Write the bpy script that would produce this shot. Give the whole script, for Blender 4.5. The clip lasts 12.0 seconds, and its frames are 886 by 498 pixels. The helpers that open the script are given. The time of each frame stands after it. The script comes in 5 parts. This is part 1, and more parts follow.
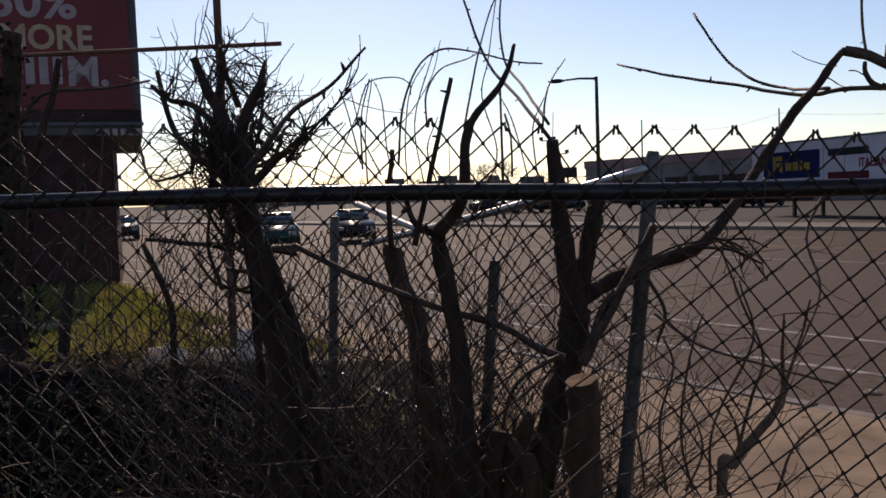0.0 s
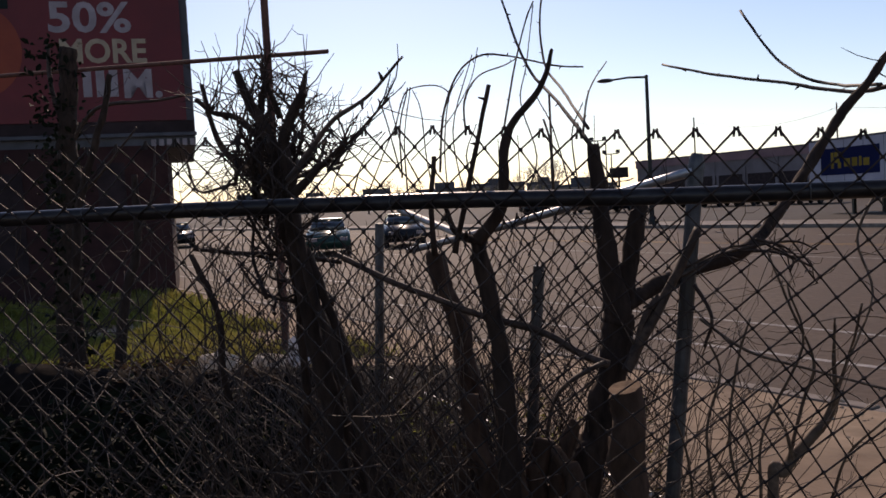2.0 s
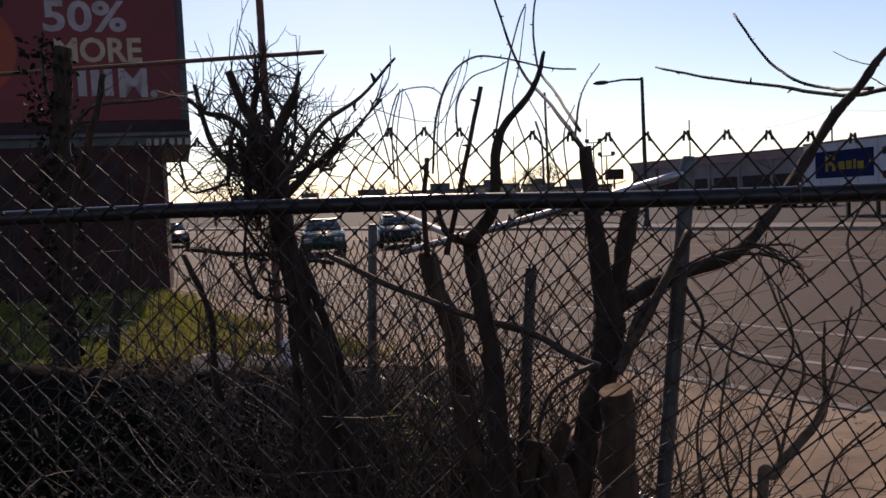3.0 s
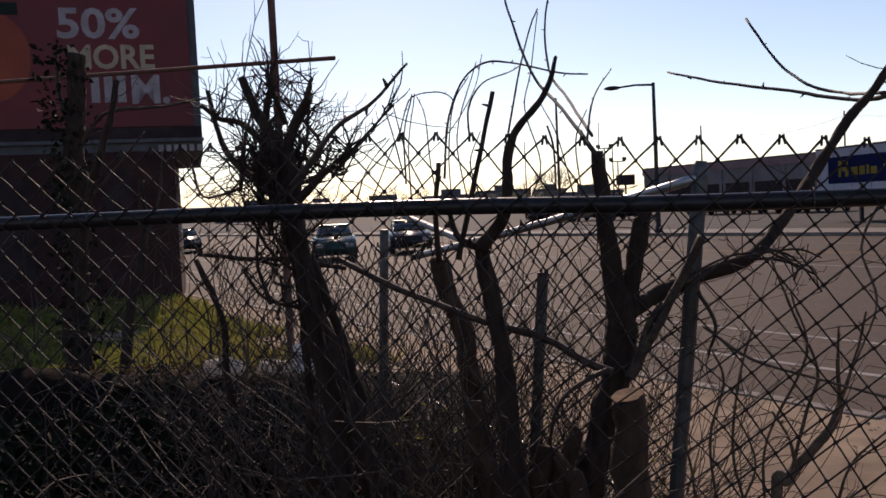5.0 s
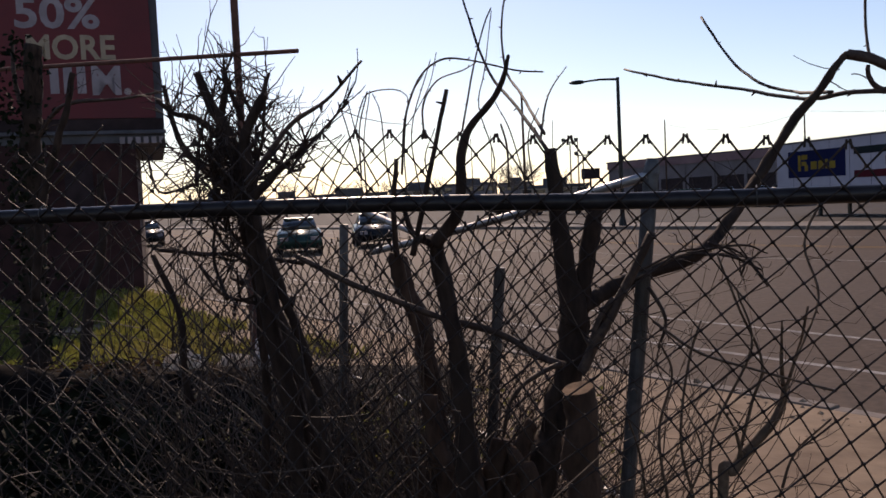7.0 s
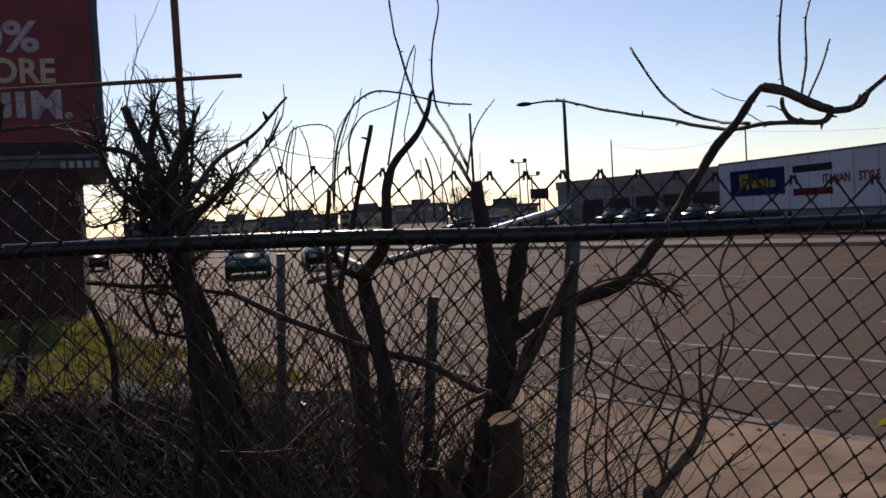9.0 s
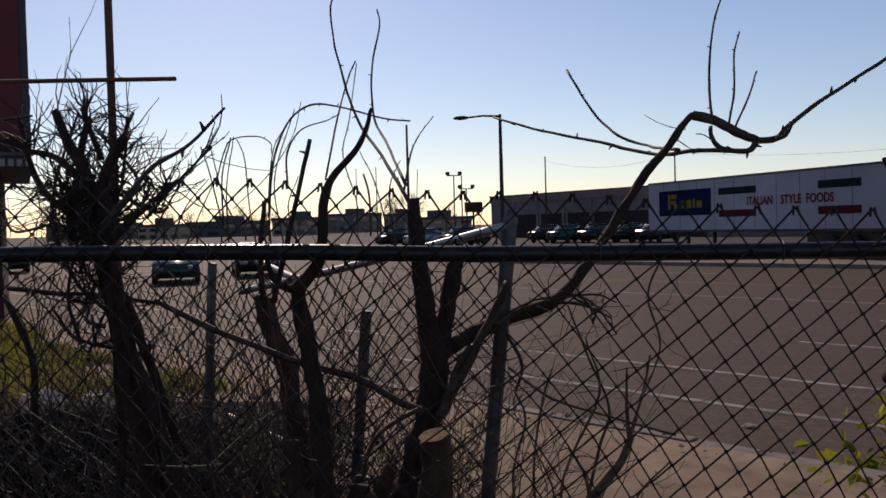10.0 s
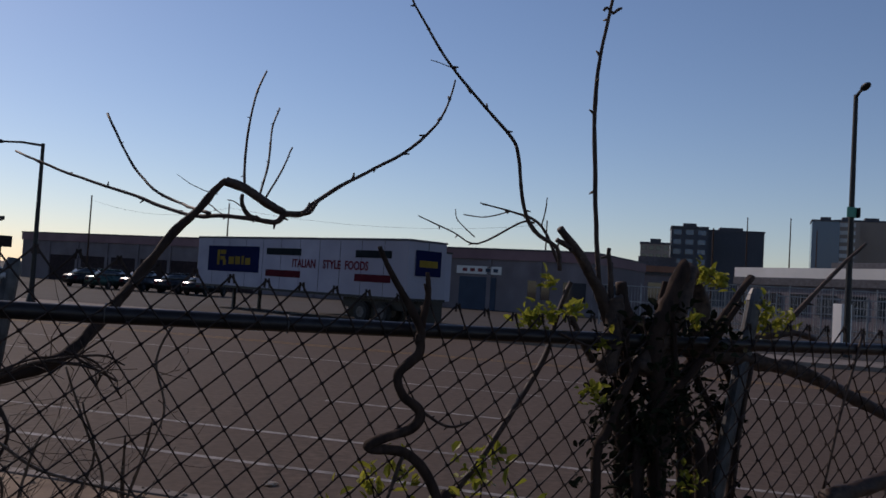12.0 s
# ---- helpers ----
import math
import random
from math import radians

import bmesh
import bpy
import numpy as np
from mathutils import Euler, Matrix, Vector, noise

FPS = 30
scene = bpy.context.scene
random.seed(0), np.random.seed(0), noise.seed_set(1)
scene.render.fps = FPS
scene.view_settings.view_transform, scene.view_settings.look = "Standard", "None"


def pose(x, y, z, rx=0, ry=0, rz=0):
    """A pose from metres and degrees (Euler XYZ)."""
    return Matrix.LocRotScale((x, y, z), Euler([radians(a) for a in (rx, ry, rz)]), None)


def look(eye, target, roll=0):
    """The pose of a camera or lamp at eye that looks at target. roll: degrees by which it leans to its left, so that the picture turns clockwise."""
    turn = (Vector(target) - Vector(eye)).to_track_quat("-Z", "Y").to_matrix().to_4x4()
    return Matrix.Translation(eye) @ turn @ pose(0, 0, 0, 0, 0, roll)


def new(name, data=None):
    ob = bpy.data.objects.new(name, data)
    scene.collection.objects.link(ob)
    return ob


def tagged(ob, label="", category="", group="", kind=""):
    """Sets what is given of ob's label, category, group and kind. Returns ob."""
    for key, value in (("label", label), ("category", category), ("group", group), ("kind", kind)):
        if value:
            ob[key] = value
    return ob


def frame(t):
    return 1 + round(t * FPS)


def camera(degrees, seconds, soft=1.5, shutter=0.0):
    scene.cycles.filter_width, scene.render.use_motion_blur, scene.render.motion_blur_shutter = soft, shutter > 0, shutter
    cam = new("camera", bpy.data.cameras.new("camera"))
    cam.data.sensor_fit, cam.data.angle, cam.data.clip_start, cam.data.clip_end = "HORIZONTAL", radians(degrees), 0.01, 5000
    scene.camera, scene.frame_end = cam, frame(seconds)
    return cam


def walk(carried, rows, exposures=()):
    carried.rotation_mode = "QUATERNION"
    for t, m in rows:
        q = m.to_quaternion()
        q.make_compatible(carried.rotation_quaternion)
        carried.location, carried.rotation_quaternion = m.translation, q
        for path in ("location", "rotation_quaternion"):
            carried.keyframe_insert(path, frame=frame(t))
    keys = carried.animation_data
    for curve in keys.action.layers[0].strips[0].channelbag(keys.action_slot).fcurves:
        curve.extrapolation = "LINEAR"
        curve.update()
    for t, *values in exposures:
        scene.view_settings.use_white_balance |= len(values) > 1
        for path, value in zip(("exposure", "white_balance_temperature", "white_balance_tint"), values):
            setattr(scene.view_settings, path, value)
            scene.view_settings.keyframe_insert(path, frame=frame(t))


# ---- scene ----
cam = camera(54.0, 12.0, soft=1.6)
PATH = [
    (0, -0.114, 0.074, 1.572, 10.27, -3.54, 2.08),
    (0.5, -0.103, 0.072, 1.577, 11.19, -3.50, 1.96),
    (1, -0.094, 0.076, 1.579, 12.21, -3.91, 2.09),
    (1.5, -0.091, 0.082, 1.580, 12.73, -3.94, 2.30),
    (2, -0.089, 0.085, 1.582, 13.58, -3.20, 3.11),
    (2.5, -0.092, 0.092, 1.583, 13.95, -2.77, 3.29),
    (3, -0.080, 0.086, 1.583, 13.28, -3.15, 2.83),
    (4.8, -0.082, 0.087, 1.582, 14.27, -3.04, 3.19),
    (5, -0.082, 0.084, 1.581, 14.00, -2.74, 2.86),
    (5.5, -0.082, 0.080, 1.575, 13.91, -3.32, 2.56),
    (6, -0.081, 0.082, 1.579, 13.82, -3.29, 2.97),
    (6.5, -0.075, 0.081, 1.579, 13.41, -3.53, 2.59),
    (7, -0.048, 0.069, 1.588, 11.79, -3.30, 2.75),
    (7.2, -0.039, 0.066, 1.592, 11.52, -2.86, 3.43),
    (8.8, 0.019, 0.059, 1.606, 8.90, -2.77, 3.28),
    (9, 0.019, 0.053, 1.616, 8.56, -2.11, 3.29),
    (9.5, 0.017, 0.051, 1.632, 6.32, -1.74, 2.57),
    (10, 0.015, 0.040, 1.631, 4.20, -1.56, 1.59),
    (10.5, 0.016, 0.031, 1.636, 1.28, -0.91, 1.09),
    (11, 0.019, 0.021, 1.637, -2.32, -0.57, 0.13),
    (11.5, 0.033, 0.015, 1.644, -9.00, 0.01, -1.05),
    (12, 0.090, 0.023, 1.662, -24.88, 2.46, -3.41),
]
walk(cam, [(t, pose(x, y, z, 90 + p, r, w)) for t, x, y, z, w, p, r in PATH], [(0, 0.15, 6850, 22), (3, 0.26, 6900, 24), (7, 0.26, 6900, 24), (9, 0.06, 6750, 23), (10.5, -0.27, 6620, 22), (12, -0.45, 6160, 21)])

# ---- light: low sun down the road, ahead and to one side, clear sky ----
SUN_TURN, SUN_HEIGHT = radians(-19), radians(31)
world = bpy.data.worlds.new("sky")
scene.world = world
world.use_nodes = True
wn = world.node_tree.nodes
sky = wn.new("ShaderNodeTexSky")
sky.sky_type, sky.sun_disc = "NISHITA", False
sky.sun_elevation, sky.sun_rotation = SUN_HEIGHT, SUN_TURN
sky.air_density, sky.dust_density, sky.ozone_density = 1.0, 0.2, 2.4
wn["Background"].inputs["Strength"].default_value = 0.1
world.node_tree.links.new(sky.outputs[0], wn["Background"].inputs["Color"])
sun = new("sun", bpy.data.lights.new("sun", "SUN"))
sun.data.energy, sun.data.angle, sun.data.color = 3.2, radians(0.5), (1.0, 0.84, 0.66)
to_sun = Vector((math.sin(SUN_TURN) * math.cos(SUN_HEIGHT), math.cos(SUN_TURN) * math.cos(SUN_HEIGHT), math.sin(SUN_HEIGHT)))
sun.matrix_world = look((0, 0, 60), Vector((0, 0, 60)) - to_sun)


# ---- materials ----
def material(name, dark, light, scale=8.0, rough=0.85, bump=0.3, metal=0.0, stain=None, vary=0.0, stretch=(1, 1, 1), leaf=False, spec=0.3):
    """A mottled surface: fine grain between two colours, and broad stains."""
    m = bpy.data.materials.new(name)
    m.use_nodes = True
    n, link = m.node_tree.nodes, m.node_tree.links.new
    b = n["Principled BSDF"]
    co = n.new("ShaderNodeTexCoord")
    mp = n.new("ShaderNodeMapping")
    mp.inputs["Scale"].default_value = stretch
    link(co.outputs["Object"], mp.inputs["Vector"])
    fine, broad = n.new("ShaderNodeTexNoise"), n.new("ShaderNodeTexNoise")
    fine.inputs["Scale"].default_value, fine.inputs["Detail"].default_value = scale, 6
    broad.inputs["Scale"].default_value, broad.inputs["Detail"].default_value = scale / 9, 3
    link(mp.outputs[0], fine.inputs["Vector"])
    link(mp.outputs[0], broad.inputs["Vector"])
    ramp = n.new("ShaderNodeValToRGB")
    ramp.color_ramp.elements[0].position, ramp.color_ramp.elements[1].position = 0.3, 0.7
    ramp.color_ramp.elements[0].color, ramp.color_ramp.elements[1].color = (*dark, 1), (*light, 1)
    link(fine.outputs["Fac"], ramp.inputs[0])
    mix = n.new("ShaderNodeMix")
    mix.data_type, mix.blend_type = "RGBA", "MIX"
    r2 = n.new("ShaderNodeValToRGB")
    r2.color_ramp.elements[0].position, r2.color_ramp.elements[1].position = 0.42, 0.68
    r2.color_ramp.elements[1].color = (0.75, 0.75, 0.75, 1)
    link(broad.outputs["Fac"], r2.inputs[0])
    link(r2.outputs[0], mix.inputs["Factor"])
    link(ramp.outputs[0], mix.inputs["A"])
    mix.inputs["B"].default_value = (*(stain or [0.6 * a + 0.2 * c for a, c in zip(dark, light)]), 1)
    colour = mix.outputs["Result"]
    if vary:
        info = n.new("ShaderNodeObjectInfo")
        hsv = n.new("ShaderNodeHueSaturation")
        rng = n.new("ShaderNodeMapRange")
        rng.inputs["To Min"].default_value, rng.inputs["To Max"].default_value = 1 - vary, 1 + vary
        link(info.outputs["Random"], rng.inputs["Value"])
        link(rng.outputs[0], hsv.inputs["Value"])
        link(colour, hsv.inputs["Color"])
        colour = hsv.outputs[0]
    link(colour, b.inputs["Base Color"])
    rr = n.new("ShaderNodeMapRange")
    rr.inputs["To Min"].default_value, rr.inputs["To Max"].default_value = max(0.05, rough - 0.15), min(1, rough + 0.1)
    link(fine.outputs["Fac"], rr.inputs["Value"])
    link(rr.outputs[0], b.inputs["Roughness"])
    b.inputs["Metallic"].default_value = metal
    b.inputs["Specular IOR Level"].default_value = spec
    if bump:
        bp = n.new("ShaderNodeBump")
        bp.inputs["Strength"].default_value, bp.inputs["Distance"].default_value = bump, 0.15 / scale
        link(fine.outputs["Fac"], bp.inputs["Height"])
        link(bp.outputs[0], b.inputs["Normal"])
    if leaf:
        tr = n.new("ShaderNodeBsdfTranslucent")
        ms = n.new("ShaderNodeMixShader")
        ms.inputs[0].default_value = 0.5
        link(colour, tr.inputs["Color"])
        link(b.outputs[0], ms.inputs[1])
        link(tr.outputs[0], ms.inputs[2])
        link(ms.outputs[0], n["Material Output"].inputs["Surface"])
    return m


def glass(name, tint, rough=0.05):
    m = bpy.data.materials.new(name)
    m.use_nodes = True
    b = m.node_tree.nodes["Principled BSDF"]
    b.inputs["Base Color"].default_value = (*tint, 1)
    b.inputs["Roughness"].default_value = rough
    b.inputs["Specular IOR Level"].default_value = 0.8
    return m


BARK = material("bark", (0.015, 0.0095, 0.0078), (0.064, 0.041, 0.030), 45, 0.92, 0.9, stretch=(1, 1, 0.3), stain=(0.034, 0.022, 0.017), spec=0.15)
BARK_BROWN = material("brown_bark", (0.032, 0.018, 0.012), (0.11, 0.064, 0.043), 40, 0.95, 0.9, stretch=(1, 1, 0.3), spec=0.2)
BARK_THIN = material("twig_bark", (0.024, 0.015, 0.012), (0.095, 0.062, 0.046), 60, 0.7, 0.3, spec=0.25)
CANE = material("dry_cane", (0.065, 0.042, 0.029), (0.20, 0.135, 0.092), 60, 0.75, 0.3)
CUT_WOOD = material("cut_wood", (0.14, 0.085, 0.05), (0.26, 0.17, 0.105), 60, 0.9, 0.4, spec=0.1)
GALVANISED = material("galvanised_steel", (0.05, 0.052, 0.055), (0.12, 0.12, 0.125), 30, 0.5, 0.15, 0.4, stain=(0.05, 0.04, 0.033))
RAIL_STEEL = material("weathered_rail_steel", (0.012, 0.010, 0.011), (0.032, 0.029, 0.031), 35, 0.38, 0.2, 0.2, stain=(0.02, 0.013, 0.011))
WIRE = material("weathered_wire", (0.018, 0.0125, 0.011), (0.060, 0.044, 0.037), 50, 0.72, 0.1, 0.15, stain=(0.034, 0.020, 0.014), vary=0.3, spec=0.2)
BRIGHT_PIPE = material("bright_pipe_steel", (0.30, 0.30, 0.31), (0.50, 0.50, 0.51), 30, 0.45, 0.1, 0.8, stain=(0.14, 0.11, 0.09))
ASPHALT = material("asphalt", (0.068, 0.049, 0.037), (0.126, 0.092, 0.070), 9, 0.80, 0.35, stain=(0.087, 0.063, 0.048), spec=0.06)
LOT_ASPHALT = material("old_asphalt", (0.036, 0.029, 0.025), (0.062, 0.052, 0.046), 4, 0.92, 0.3, spec=0.15)
PAINT = material("road_paint", (0.14, 0.125, 0.115), (0.42, 0.39, 0.36), 7, 0.8, 0.2, stain=(0.11, 0.095, 0.085), spec=0.1)
YELLOW_PAINT = material("yellow_road_paint", (0.16, 0.085, 0.03), (0.32, 0.19, 0.06), 7, 0.8, 0.2, spec=0.1)
CONCRETE = material("concrete", (0.13, 0.108, 0.09), (0.24, 0.20, 0.17), 6, 0.92, 0.3, vary=0.1)
SAND = material("sandy_soil", (0.15, 0.105, 0.07), (0.35, 0.26, 0.175), 2.2, 0.95, 0.6, stain=(0.21, 0.15, 0.105), spec=0.1)
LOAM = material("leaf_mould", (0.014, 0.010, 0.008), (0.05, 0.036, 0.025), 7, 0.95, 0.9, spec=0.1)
GRASS = material("grass_blades", (0.085, 0.095, 0.016), (0.25, 0.25, 0.05), 3, 0.6, 0.0, leaf=True, stain=(0.27, 0.21, 0.075))
LEAF = material("young_leaf", (0.13, 0.14, 0.014), (0.42, 0.40, 0.05), 12, 0.5, 0.0, leaf=True, stain=(0.14, 0.17, 0.018))
DEAD_LEAF = material("dead_leaf", (0.02, 0.014, 0.009), (0.08, 0.05, 0.03), 9, 0.8, 0.0, leaf=True)
PAPER = material("crumpled_paper", (0.5, 0.42, 0.34), (0.8, 0.72, 0.62), 12, 0.8, 0.5, leaf=True)
BAG = material("plastic_bag", (0.5, 0.5, 0.52), (0.75, 0.75, 0.78), 10, 0.35, 0.3, leaf=True)
SIGN_RED = material("faded_red_sign", (0.11, 0.014, 0.018), (0.17, 0.026, 0.03), 1.2, 0.6, 0.05, stain=(0.09, 0.016, 0.022))
BRICK_RED = material("dull_red_brick", (0.030, 0.015, 0.015), (0.062, 0.029, 0.027), 3, 0.95, 0.4, stain=(0.035, 0.020, 0.021), spec=0.1)
# leaf mould again, near black: the heap's shade is put into the colour
SHADED_HEAP = material("dark_heap_mould", (0.006, 0.0045, 0.004), (0.024, 0.017, 0.013), 9, 0.98, 0.9, spec=0.03)
# ivy on the dead trunk; elsewhere leaf colour darkened to stand for shade
IVY_AND_SHADE_LEAF = material("dark_ivy_leaf", (0.008, 0.010, 0.006), (0.022, 0.025, 0.012), 9, 0.85, 0.0, spec=0.08)
BROWN_ROOF = material("rust_brown_roof", (0.18, 0.085, 0.055), (0.28, 0.14, 0.09), 0.6, 0.8, 0.1)
SIGN_ORANGE = material("faded_orange_sign", (0.20, 0.03, 0.014), (0.28, 0.055, 0.025), 1.2, 0.6, 0.05)
SIGN_GREEN = material("faded_dark_sign_band", (0.012, 0.018, 0.017), (0.028, 0.038, 0.034), 1.2, 0.8, 0.05, spec=0.1)
LETTER = material("white_sign_letter", (0.20, 0.17, 0.18), (0.34, 0.29, 0.31), 3, 0.6, 0.05)
CREAM_LETTER = material("cream_sign_letter", (0.26, 0.20, 0.14), (0.40, 0.32, 0.22), 3, 0.6, 0.05)
DARK_WALL = material("dark_painted_brick", (0.022, 0.015, 0.016), (0.05, 0.034, 0.035), 3, 0.95, 0.4, spec=0.15)
EDGE_GREY = material("grey_metal_edge", (0.05, 0.05, 0.058), (0.10, 0.10, 0.115), 3, 0.7, 0.1)
SHED_WALL = material("grey_block_wall", (0.13, 0.11, 0.115), (0.20, 0.175, 0.185), 0.6, 0.9, 0.2)
SHED_BAND = material("pink_maroon_band", (0.17, 0.10, 0.11), (0.25, 0.155, 0.16), 0.6, 0.8, 0.1)
TRAILER_WHITE = material("white_trailer_skin", (0.30, 0.30, 0.36), (0.40, 0.40, 0.47), 0.8, 0.85, 0.05, stain=(0.24, 0.24, 0.28), spec=0.1)
BLUE = material("blue_panel", (0.007, 0.010, 0.045), (0.010, 0.015, 0.065), 1, 0.9, 0.0, spec=0.05)
YELLOW = material("yellow_shape", (0.17, 0.12, 0.02), (0.26, 0.19, 0.035), 2, 0.9, 0.0, spec=0.05)
NAVY = material("dark_stripe", (0.010, 0.014, 0.018), (0.02, 0.028, 0.03), 2, 0.9, 0.0, spec=0.05)
RED = material("red_stripe", (0.06, 0.010, 0.016), (0.09, 0.016, 0.022), 2, 0.9, 0.0, spec=0.05)
LETTER_RED = material("red_lettering", (0.10, 0.014, 0.024), (0.15, 0.024, 0.034), 2, 0.9, 0.0, spec=0.05)
BLACK = material("black_rubber", (0.012, 0.012, 0.012), (0.03, 0.03, 0.03), 8, 0.8, 0.2)
DARK_STEEL = material("dark_painted_steel", (0.012, 0.013, 0.013), (0.03, 0.03, 0.03), 10, 0.5, 0.1, 0.2)
RUSTY = material("rusty_pole", (0.08, 0.035, 0.028), (0.16, 0.075, 0.055), 12, 0.8, 0.3, 0.2)
DULL_BLUE = material("dull_blue_shutter", (0.045, 0.058, 0.085), (0.075, 0.095, 0.13), 0.8, 0.8, 0.1, spec=0.1)
WINDOW = glass("dark_window", (0.02, 0.025, 0.03))
TOWER_BLUE = glass("blue_tower_glass", (0.05, 0.10, 0.17), 0.2)
TOWER_DARK = material("dark_tower_wall", (0.05, 0.055, 0.07), (0.08, 0.085, 0.10), 0.05, 0.6, 0.0)
TOWER_TAN = material("tan_tower_wall", (0.28, 0.22, 0.18), (0.36, 0.29, 0.24), 0.05, 0.8, 0.0)
WHITE_WALL = material("white_low_wall", (0.6, 0.58, 0.54), (0.75, 0.72, 0.68), 0.3, 0.8, 0.1)
GREEN_SIGN = material("green_street_sign", (0.03, 0.20, 0.14), (0.05, 0.28, 0.20), 4, 0.4, 0.0)
RAIL_GREY = material("pale_railing_paint", (0.20, 0.20, 0.20), (0.34, 0.34, 0.33), 3, 0.6, 0.1)
FAR_BRUSH = material("far_bare_trees", (0.07, 0.055, 0.045), (0.14, 0.11, 0.09), 0.4, 0.95, 0.0)
PAINTS = [material("car_paint_" + n, [c * 0.85 for c in k], k, 2, 0.3, 0.0, 0.3) for n, k in (("dark_green", (0.03, 0.07, 0.06)), ("black", (0.02, 0.02, 0.022)), ("silver", (0.42, 0.43, 0.45)), ("maroon", (0.16, 0.02, 0.02)), ("white", (0.7, 0.7, 0.7)))]


# ---- building blocks ----
def part(name, bm, mat, parent=None, label="", smooth=False):
    me = bpy.data.meshes.new(name)
    bm.to_mesh(me)
    bm.free()
    me.materials.append(mat)
    if smooth:
        for f in me.polygons:
            f.use_smooth = True
    ob = new(name, me)
    if parent:
        ob.parent = parent
        ob.matrix_parent_inverse = parent.matrix_world.inverted()
    return tagged(ob, label)


def thing(name, label, place, category, group="", kind="", turn=0):
    ob = new(name)
    ob.empty_display_size = 0.1
    ob.matrix_world = pose(*place, 0, 0, turn)
    bpy.context.view_layer.update()
    return tagged(ob, label, category, group, kind)


plant = thing


def box(bm, lo, hi, m=None, bevel=0.0):
    r = bmesh.ops.create_cube(bm, size=1)
    s = Matrix.Translation([(a + c) / 2 for a, c in zip(lo, hi)]) @ Matrix.Diagonal([c - a for a, c in zip(lo, hi)] + [1])
    bmesh.ops.transform(bm, matrix=(m or Matrix()) @ s, verts=r["verts"])
    if bevel:
        bmesh.ops.bevel(bm, geom=list({e for v in r["verts"] for e in v.link_edges}), offset=bevel, segments=2, affect="EDGES", profile=0.6)
    return bm


def slab(lo, hi, m=None, bevel=0.0):
    return box(bmesh.new(), lo, hi, m, bevel)


def curve_points(pts, steps):
    p = [Vector(q) for q in pts]
    p = [2 * p[0] - p[1]] + p + [2 * p[-1] - p[-2]]
    out = []
    for a, b, c, d in zip(p, p[1:], p[2:], p[3:]):
        for k in range(steps):
            t = k / steps
            out.append(0.5 * (2 * b + (c - a) * t + (2 * a - 5 * b + 4 * c - d) * t * t + (3 * b - a - 3 * c + d) * t ** 3))
    return out + [p[-2]]


def tube(bm, pts, r0, r1, sides=6, rough=0.0, seed=0.0):
    """A round rod through the points, its radius going from r0 to r1."""
    pts = [Vector(q) for q in pts]
    rings, side = [], None
    for i, q in enumerate(pts):
        ax = (pts[min(i + 1, len(pts) - 1)] - pts[max(i - 1, 0)]).normalized()
        side = (side - ax * side.dot(ax)) if side else ax.orthogonal()
        side.normalize()
        other = ax.cross(side)
        r = r0 + (r1 - r0) * i / max(1, len(pts) - 1)
        ring = []
        for k in range(sides):
            a = 2 * math.pi * k / sides
            w = Vector((math.cos(a), math.sin(a), seed))
            rk = r * (1 + rough * noise.noise(q * 14 + w * 1.3) + 0.5 * rough * noise.noise(q * 42 + w * 2.6))
            ring.append(bm.verts.new(q + (side * math.cos(a) + other * math.sin(a)) * rk))
        rings.append(ring)
    for a, b in zip(rings, rings[1:]):
        for k in range(sides):
            bm.faces.new((a[k], a[(k + 1) % sides], b[(k + 1) % sides], b[k]))
    bm.faces.new(rings[0][::-1])
    bm.faces.new(rings[-1])
    return bm


def limb(parent, name, pts, r0, r1):
    """A limb of a plant: bent rod with bark bumps, knots and thin side buds."""
    r0, r1 = max(r0, 0.0013), max(r1, 0.0009)
    thick = r0 > 0.012
    path = curve_points(pts, 14 if thick else 5)
    seed = pts[0][0] * 7 + pts[-1][2]
    for i in range(1, len(path) - 1):
        k = noise.noise_vector(path[i] * 9 + Vector((seed, 0, 0)))
        path[i] += k * (0.22 * r0 + 0.0012)
    bm = tube(bmesh.new(), path, r0, r1, 14 if thick else 5, 0.34 if thick else 0.25, seed)
    if not thick:
        for i in range(2, len(path) - 1, 3):
            d = noise.noise_vector(path[i] * 30)
            tube(bm, [path[i], path[i] + d.normalized() * (r0 * 2.2 + 0.002)], r0 * 0.7, r0 * 0.25, 4)
    mat = CANE if parent.name.startswith("bramble") else {"trunk": BARK, "limb": BARK, "stem": BARK}.get(name, CANE if parent.name.startswith("bramble") else BARK_THIN)
    if parent.name.startswith("tree trunk") or parent.name.startswith("tree_stump") or parent.name.startswith("leaning"):
        mat = BARK_BROWN
    return part(name, bm, mat, parent, smooth=True)


def text(parent, name, words, size, m, mat, label="", bold=0.0):
    cu = bpy.data.curves.new(name, "FONT")
    cu.body, cu.size, cu.extrude, cu.align_x = words, size, 0.004, "LEFT"
    cu.resolution_u, cu.offset = 3, bold
    tmp = bpy.data.objects.new(name, cu)
    scene.collection.objects.link(tmp)
    bpy.context.view_layer.update()
    me = bpy.data.meshes.new_from_object(tmp.evaluated_get(bpy.context.evaluated_depsgraph_get()))
    bpy.data.objects.remove(tmp)
    me.materials.clear()
    me.materials.append(mat)
    ob = new(name, me)
    ob.parent = parent
    ob.matrix_parent_inverse = parent.matrix_world.inverted()
    ob.matrix_basis = m
    return tagged(ob, label)


